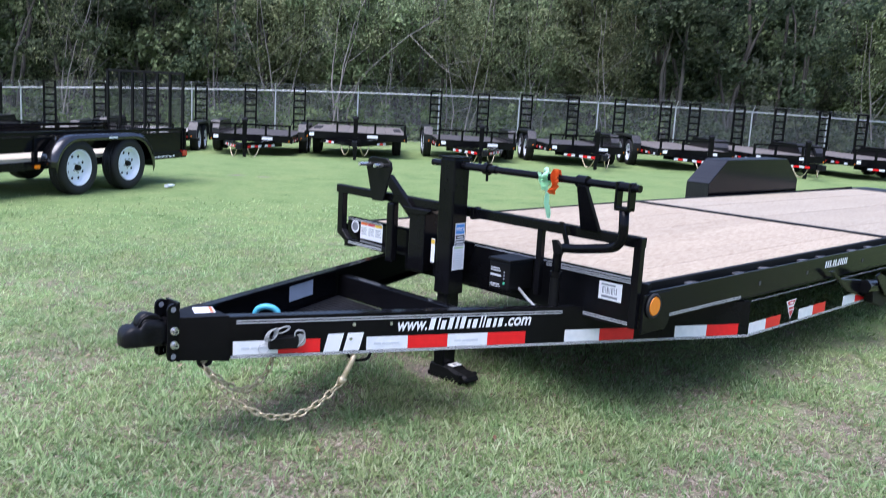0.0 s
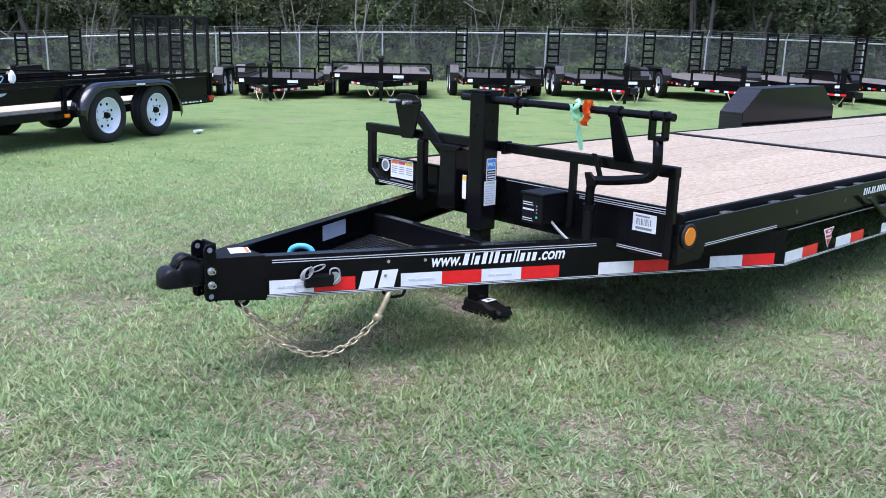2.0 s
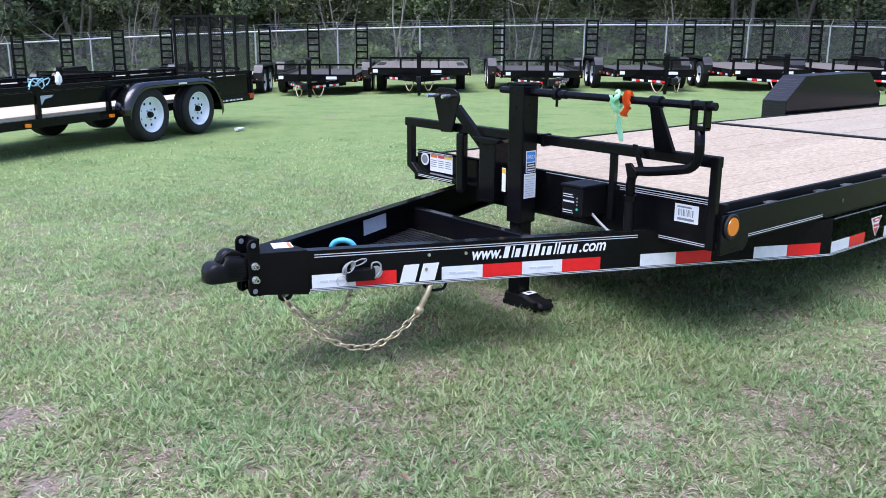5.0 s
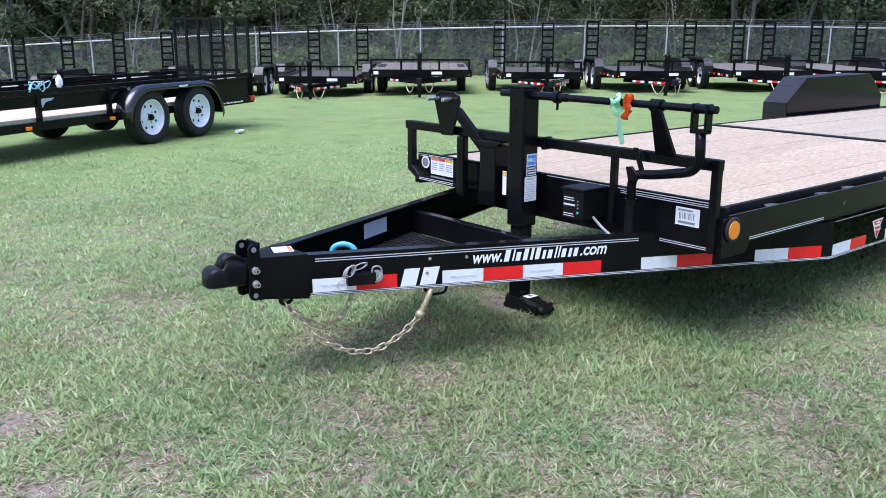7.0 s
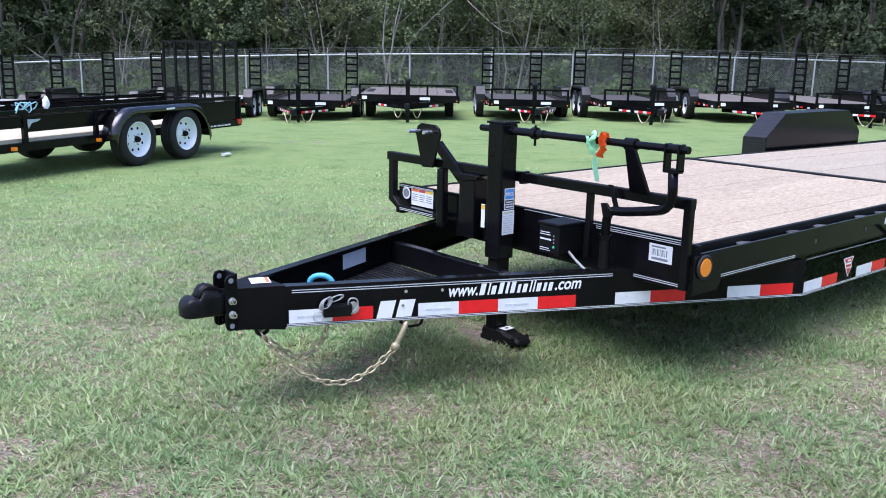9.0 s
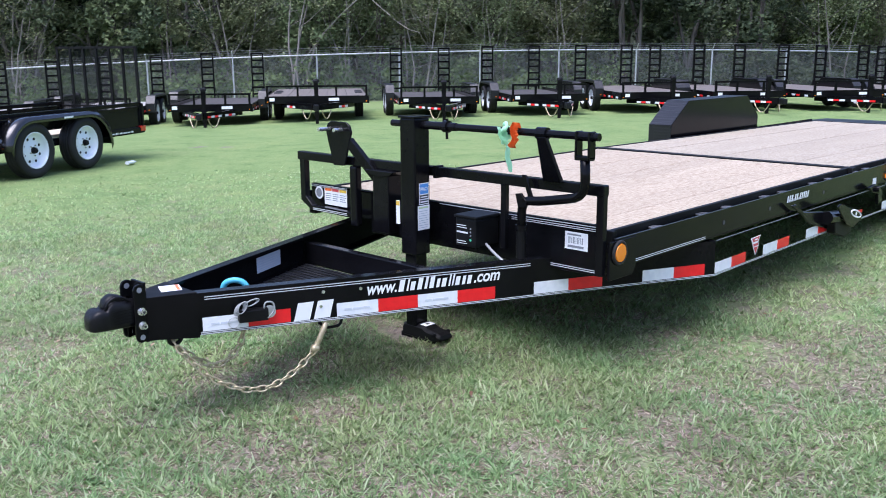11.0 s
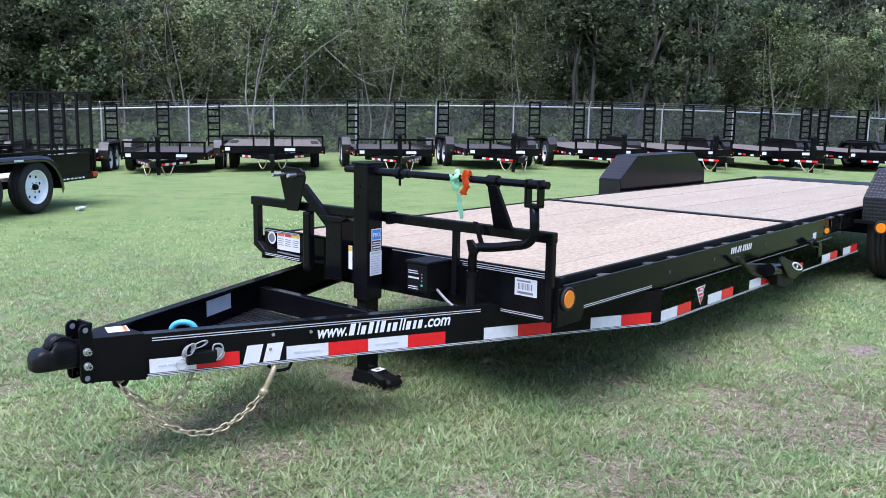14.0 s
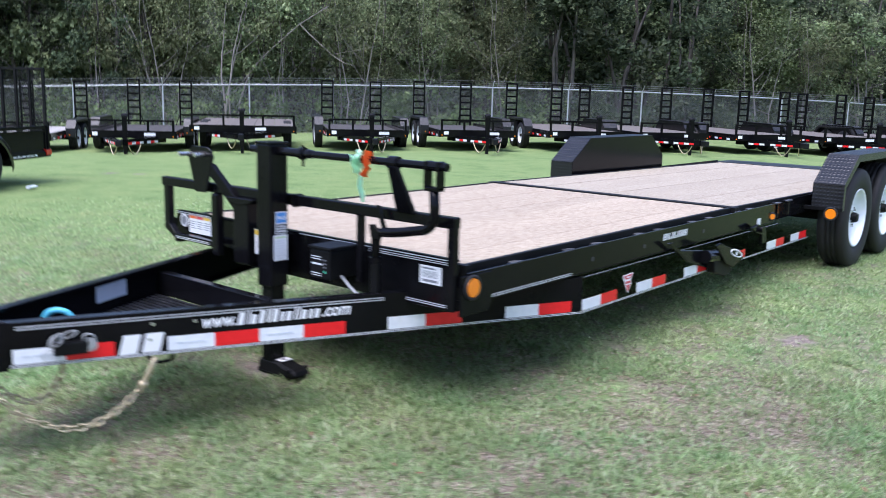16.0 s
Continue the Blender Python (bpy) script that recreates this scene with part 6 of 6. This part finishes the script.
# stretches of the wood's edge: from, to, the kinds of tree in front, and how often a bare one stands among them
STRETCHES = ((-40, -9, (0, 3, 1, 2), 0.2), (-9, -3, (3, 1, 0), 0.5), (-3, 3.5, (1, 0, 3, 1), 0.35), (3.5, 6, (3, 0), 0.5), (6, 8, (4, 2, 4), 0.2), (8, 12.5, (0, 2), 1.0),
             (12.5, 18.2, (2, 0), 1.0), (18.2, 24.5, (1, 1, 3), 0.0), (24.5, 32, (1, 0, 1, 4), 0.2), (32, 80, (1, 3, 0), 0.25))


def woods():
    u = -27.0
    while u < 62:
        kinds, bare = next((k, b) for a, z, k, b in STRETCHES if a <= u < z)
        for n0, n1 in ((2.2, 3.8), (5.0, 7.5)):
            k = int(rng.choice(kinds))
            plant(KINDS[k], WORDS[k], u + rng.uniform(-0.9, 0.9), rng.uniform(n0, n1), rng.uniform(0, 360), rng.uniform(0.8, 1.15) * (1.0 if n0 < 4 else 1.15))
        if rng.random() < bare:
            plant(BARE[int(rng.integers(2))], "bare pale-stemmed tree among the leafy woods", u + rng.uniform(-1, 1), rng.uniform(0.8, 1.8), rng.uniform(0, 360), rng.uniform(0.75, 1.05))
        u += 2.7


woods()


def undergrowth():
    """Brush and tall weeds along the fence."""
    # from u = 18 on the brush's shade is painted, by the darker leaf colour
    for u0, u1, count, m, words in ((-28, 18, 420, LEAF_LIGHT, "green brush and weeds growing behind the fence"), (18, 62, 330, LEAF_DARK, "brush behind the fence, its shade put into dark leaf colour")):
        cs, rs = [], []
        for k in range(count):
            u, n = rng.uniform(u0, u1), abs(rng.normal(0, 1.0)) + 0.35
            p = FO + FDIR * u + AWAY * n
            h = rng.uniform(0.05, 1.5) ** 1.4 * (0.4 + 0.5 * min(n, 1.5))
            cs.append((p.x, p.y, ground_z(p.x, p.y) + h))
            rs.append(rng.uniform(0.25, 0.6))
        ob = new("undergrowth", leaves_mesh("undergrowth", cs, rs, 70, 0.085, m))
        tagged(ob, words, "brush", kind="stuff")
    cs, rs = [], []
    for k in range(1500):
        u, n = rng.uniform(-34, 66), rng.uniform(3.2, 9.0)
        p = FO + FDIR * u + AWAY * n
        cs.append((p.x, p.y, ground_z(p.x, p.y) + rng.uniform(0.2, 6.5)))
        rs.append(rng.uniform(0.5, 1.0))
    me = leaves_mesh("thicket", cs, rs, 55, 0.12, LEAF)
    ob = new("thicket", me)
    tagged(ob, "dark thicket under the trees of the woods", "brush", kind="stuff")


undergrowth()


def dead_wood():
    """Bare leaning stems and fallen limbs at the wood's edge."""
    for u, n, d, ln, r in ((-6.2, 1.4, (-0.75, 0.1, 0.42), 4.5, 0.05), (-4.6, 1.5, (0.30, 0.1, 0.95), 5.5, 0.06), (-8.6, 1.2, (-0.9, 0.0, 0.35), 4.0, 0.045), (3.6, 1.6, (-0.62, 0.1, 0.78), 5.0, 0.06),
                           (5.6, 1.5, (0.12, 0.0, 1.0), 6.5, 0.07), (7.5, 1.8, (-0.4, 0.0, 0.9), 5.0, 0.05), (9.5, 1.6, (0.35, 0.1, 0.9), 5.0, 0.05), (0.5, 1.4, (0.05, 0, 1.0), 3.2, 0.035), (-11.5, 1.6, (0.1, 0, 1.0), 4.5, 0.08)):
        p = FO + FDIR * u + AWAY * n
        bm = bmesh.new()
        tips = []
        dd = FDIR * d[0] + AWAY * d[1] + Vector((0, 0, d[2]))
        branch(bm, (0, 0, 0), dd, ln, r * 0.75, 2, tips, 0.45)
        ob = part("dead_tree", bm, BARK_PALE, None, smooth=True)
        ob.matrix_basis = Matrix.Translation((p.x, p.y, ground_z(p.x, p.y) - 0.1))
        tagged(ob, "bare pale dead stem at the edge of the woods", "dead tree", "dead stems at the wood's edge")


dead_wood()


def backdrop():
    """The depth of the wood: a plain wall far behind the trees, its shade put into dark colour, and trees' heights all
    round the lot behind the viewer.
    """
    # dark greens stand in for the shade seen through the gaps between trees
    m = varied("deep_wood_shade", (0.03, 0.038, 0.023), (0.075, 0.088, 0.055), 0.9, (0.9, 1.0), 0, 0, 0.6, 0.2, 3.0)
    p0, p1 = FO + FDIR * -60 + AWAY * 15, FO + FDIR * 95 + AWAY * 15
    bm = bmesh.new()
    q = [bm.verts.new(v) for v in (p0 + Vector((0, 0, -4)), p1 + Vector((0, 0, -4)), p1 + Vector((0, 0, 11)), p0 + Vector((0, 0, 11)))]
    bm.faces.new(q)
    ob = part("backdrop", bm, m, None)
    tagged(ob, "flat wall coloured dark for the shade deep in the woods", "woods", kind="structure")


backdrop()


# ---- grass ----
def grass_material(name, stops, rough=0.55, through=0.36):
    m = mat(name, stops[0][1], rough, spec=0.35)
    b = m.node_tree.nodes["Principled BSDF"]
    g = m.node_tree.nodes.new("ShaderNodeNewGeometry")
    r = ramp(m, stops)
    wire(m, g, "Random Per Island", r, "Fac")
    sp = coords(m, (1, 1, 1))
    n = noise_tex(m, 0.9, 3.0, 0.5, sp)
    hsv = node(m, "ShaderNodeHueSaturation")
    mr = node(m, "ShaderNodeMapRange")
    mr.inputs["From Min"].default_value, mr.inputs["From Max"].default_value = 0.3, 0.7
    mr.inputs["To Min"].default_value, mr.inputs["To Max"].default_value = 0.8, 1.2
    wire(m, n, "Fac", mr, "Value")
    wire(m, mr, "Result", hsv, "Value")
    tone = noise_tex(m, 2.4, 3.0, 0.55, sp)
    mh = node(m, "ShaderNodeMapRange")
    mh.inputs["From Min"].default_value, mh.inputs["From Max"].default_value = 0.35, 0.65
    mh.inputs["To Min"].default_value, mh.inputs["To Max"].default_value = 0.492, 0.53
    if not name.startswith("d"):
        wire(m, tone, "Fac", mh, "Value")
        wire(m, mh, "Result", hsv, "Hue")
    wire(m, r, "Color", hsv, "Color")
    wire(m, hsv, "Color", b, "Base Color")
    translucent(m, hsv, through)
    return m


GRASS = grass_material("grass_blades", [(0.0, (0.15, 0.212, 0.078)), (0.2, (0.23, 0.318, 0.122)), (0.5, (0.32, 0.425, 0.178)), (0.8, (0.42, 0.515, 0.25)), (0.97, (0.56, 0.615, 0.37))], 0.6, 0.5)
GRASS_MID = grass_material("middle_grass_blades", [(0.0, (0.15, 0.205, 0.074)), (0.3, (0.20, 0.27, 0.096)), (0.6, (0.245, 0.318, 0.12)), (0.95, (0.32, 0.382, 0.17))], 0.8, 0.5)
STRAW = grass_material("dry_grass", [(0.0, (0.17, 0.122, 0.082)), (0.35, (0.32, 0.25, 0.18)), (0.7, (0.46, 0.375, 0.285)), (0.95, (0.60, 0.52, 0.42))], 0.75)


# worn places in the lawn: x, y, radius, bareness
BARE_SPOTS = tuple((x, y, r + 0.05, 0.9) for x, y, r in SOIL_SPOTS) + ((-0.35, -1.35, 0.12, 0.4), (-1.45, -0.65, 0.18, 0.4), (-1.3, 0.05, 0.22, 0.3), (-0.95, 0.12, 0.2, 0.3), (-1.05, -0.15, 0.14, 0.4), (-1.9, 0.9, 0.3, 0.35), (3.2, -2.2, 0.3, 0.4), (1.26, -0.94, 0.15, 0.6), (-0.83, -1.17, 0.12, 0.55), (-2.25, -0.40, 0.16, 0.5), (-1.74, -0.86, 0.12, 0.45), (0.8, -1.24, 0.1, 0.5))


def patchiness(x, y):
    """0 in lush grass to 1 in worn, dry patches."""
    v = np.array([noise.noise((a * 0.9, b * 0.9, 3.1)) + 0.7 * noise.noise((a * 2.4, b * 2.4, 9.2)) + 0.5 * noise.noise((a * 5.5, b * 5.5, 1.7)) for a, b in zip(x, y)])
    v = np.clip(v * 0.7 + 0.08, 0, 0.52)
    for bx, by, br, bare in BARE_SPOTS:
        v += bare * np.exp(-((x - bx) ** 2 + (y - by) ** 2) / br ** 2)
    return np.clip(v, 0, 1)


def lawn(name, r0, r1, count, length, width, joints, tuft, green, straws=1.0, flat=28, thin=0.0, sweep_from=5, sweep_to=86, lively=0.36):
    """Blades of mown grass over a ring of the lawn, in small tufts, each blade a bent tapering strip; some dry ones between."""
    m = count // tuft
    r = np.sqrt(rng.uniform(r0 * r0, r1 * r1, m))
    a = np.radians(rng.uniform(sweep_from, sweep_to, m))
    x, y = -3.08 + r * np.sin(a), -2.9 + r * np.cos(a)
    dry = patchiness(x, y)
    keep = (rng.random(m) > 0.95 * dry ** 1.8) & (rng.random(m) > thin * (r - r0) / (r1 - r0))
    x, y, dry = x[keep], y[keep], dry[keep]
    z = np.array([ground_z(p, q) for p, q in zip(x, y)])
    vigour = rng.uniform(0.6, 1.25, len(x)) * (1.12 - 0.4 * dry)
    dead = rng.random(len(x)) < straws * (0.07 + 0.35 * dry)
    x, y, z, dry, vigour, dead = (np.repeat(v, tuft) for v in (x, y, z, dry, vigour, dead))
    n = len(x)
    az = rng.uniform(0, 2 * np.pi, n)
    off = rng.uniform(0, 0.35, n) * length
    x, y = x + off * np.cos(az), y + off * np.sin(az)
    straw = (rng.random(n) < straws * (0.10 + 0.28 * dry)) | dead
    ln = length * vigour * rng.uniform(0.5, 1.3, n) * np.where(straw, 0.8, 1.0)
    w = width * rng.uniform(0.65, 1.3, n) * np.where(straw, 0.7, 1.0)
    lean = np.radians(np.where(straw, rng.uniform(60, 92, n), rng.uniform(flat, 84, n)))
    bend = np.radians(rng.uniform(0, 45, n)) / joints
    hx, hy = np.cos(az), np.sin(az)
    sx, sy = -hy, hx
    px, py, pz = x.copy(), y.copy(), z - 0.004
    rows = []
    ang = lean.copy()
    for j in range(joints + 1):
        t = j / joints
        ww = w * (1 - t) ** 0.6 * 0.5 if j < joints else w * 0.03
        rows.append(np.stack([np.stack([px - sx * ww, py - sy * ww, pz], -1), np.stack([px + sx * ww, py + sy * ww, pz], -1)], 1))
        step = ln / joints
        px, py, pz = px + hx * np.sin(ang) * step, py + hy * np.sin(ang) * step, pz + np.cos(ang) * step
        pz = np.maximum(pz, z + 0.003)
        ang = np.minimum(ang + bend, 2.0)
    v = np.concatenate(rows, 1)                      # n, 2 * (joints + 1), 3
    k = 2 * (joints + 1)
    base = (np.arange(n) * k)[:, None]
    quads = np.concatenate([base + np.array([2 * j, 2 * j + 2, 2 * j + 3, 2 * j + 1]) for j in range(joints)], 1).reshape(-1, 4)
    me = bpy.data.meshes.new(name)
    me.vertices.add(n * k)
    me.vertices.foreach_set("co", v.reshape(-1).astype(np.float32))
    me.loops.add(quads.size)
    me.loops.foreach_set("vertex_index", quads.reshape(-1).astype(np.int32))
    me.polygons.add(len(quads))
    me.polygons.foreach_set("loop_start", np.arange(0, quads.size, 4).astype(np.int32))
    me.materials.append(green)
    me.materials.append(STRAW)
    me.polygons.foreach_set("material_index", np.repeat(straw, joints).astype(np.int32))
    me.polygons.foreach_set("use_smooth", np.ones(len(quads), bool))
    me.update(calc_edges=True)
    # blades shade mostly as the lawn's surface does
    up = np.zeros((n, k, 3))
    up[..., 0] = (1.3 * lively * hx * np.cos(lean))[:, None]
    up[..., 1] = (1.3 * lively * hy * np.cos(lean))[:, None]
    up[..., 2] = 1.0
    up += rng.normal(0, lively, (n, 1, 3))
    up /= np.linalg.norm(up, axis=-1, keepdims=True)
    me.normals_split_custom_set_from_vertices(up.reshape(-1, 3).tolist())
    ob = new(name, me)
    tagged(ob, "short mown grass with dry straw-coloured blades", "grass", kind="stuff")


lawn("grass_near", 1.9, 4.7, 205000, 0.043, 0.0086, 2, 6, GRASS, 1.7, 30, lively=0.27)
lawn("grass_middle", 4.7, 7.6, 190000, 0.038, 0.0098, 1, 6, GRASS, 1.2, 40, lively=0.2)
lawn("grass_far", 7.6, 11.5, 150000, 0.036, 0.011, 1, 6, GRASS, 0.7, 40, 0.95, lively=0.16)
lawn("grass_around", 0.1, 7.5, 75000, 0.04, 0.014, 1, 5, GRASS_MID, 0.7, 35, 0.6, 86, 365)


def fallen_leaves(count):
    """A few small curled dead leaves lying in the grass."""
    m = grass_material("dead_leaf", [(0.0, (0.14, 0.07, 0.04)), (0.5, (0.26, 0.15, 0.09)), (0.95, (0.40, 0.29, 0.20))], 0.7, 0.2)
    vs, fs = [], []
    for k in range(count):
        r, a = math.sqrt(rng.uniform(3.6, 40.0)), math.radians(rng.uniform(5, 86))
        x, y = -3.08 + r * math.sin(a), -2.9 + r * math.cos(a)
        z = ground_z(x, y) + rng.uniform(0.012, 0.026)
        t, s = rng.uniform(0, 2 * math.pi), rng.uniform(0.009, 0.02)
        c, d = Vector((math.cos(t), math.sin(t), rng.uniform(-0.4, 0.4))), Vector((-math.sin(t), math.cos(t), rng.uniform(0.1, 0.5)))
        p = Vector((x, y, z))
        i = len(vs)
        vs += [p - c * s, p + d * s * 0.5, p + c * s * 1.1, p - Vector((d.x, d.y, -d.z)) * s * 0.5]
        fs += [(i, i + 1, i + 2), (i, i + 2, i + 3)]
    me = bpy.data.meshes.new("fallen_leaves")
    me.from_pydata([tuple(v) for v in vs], [], fs)
    me.materials.append(m)
    tagged(new("fallen_leaves", me), "small brown dead leaves scattered in the grass", "leaves", kind="stuff")


fallen_leaves(150)
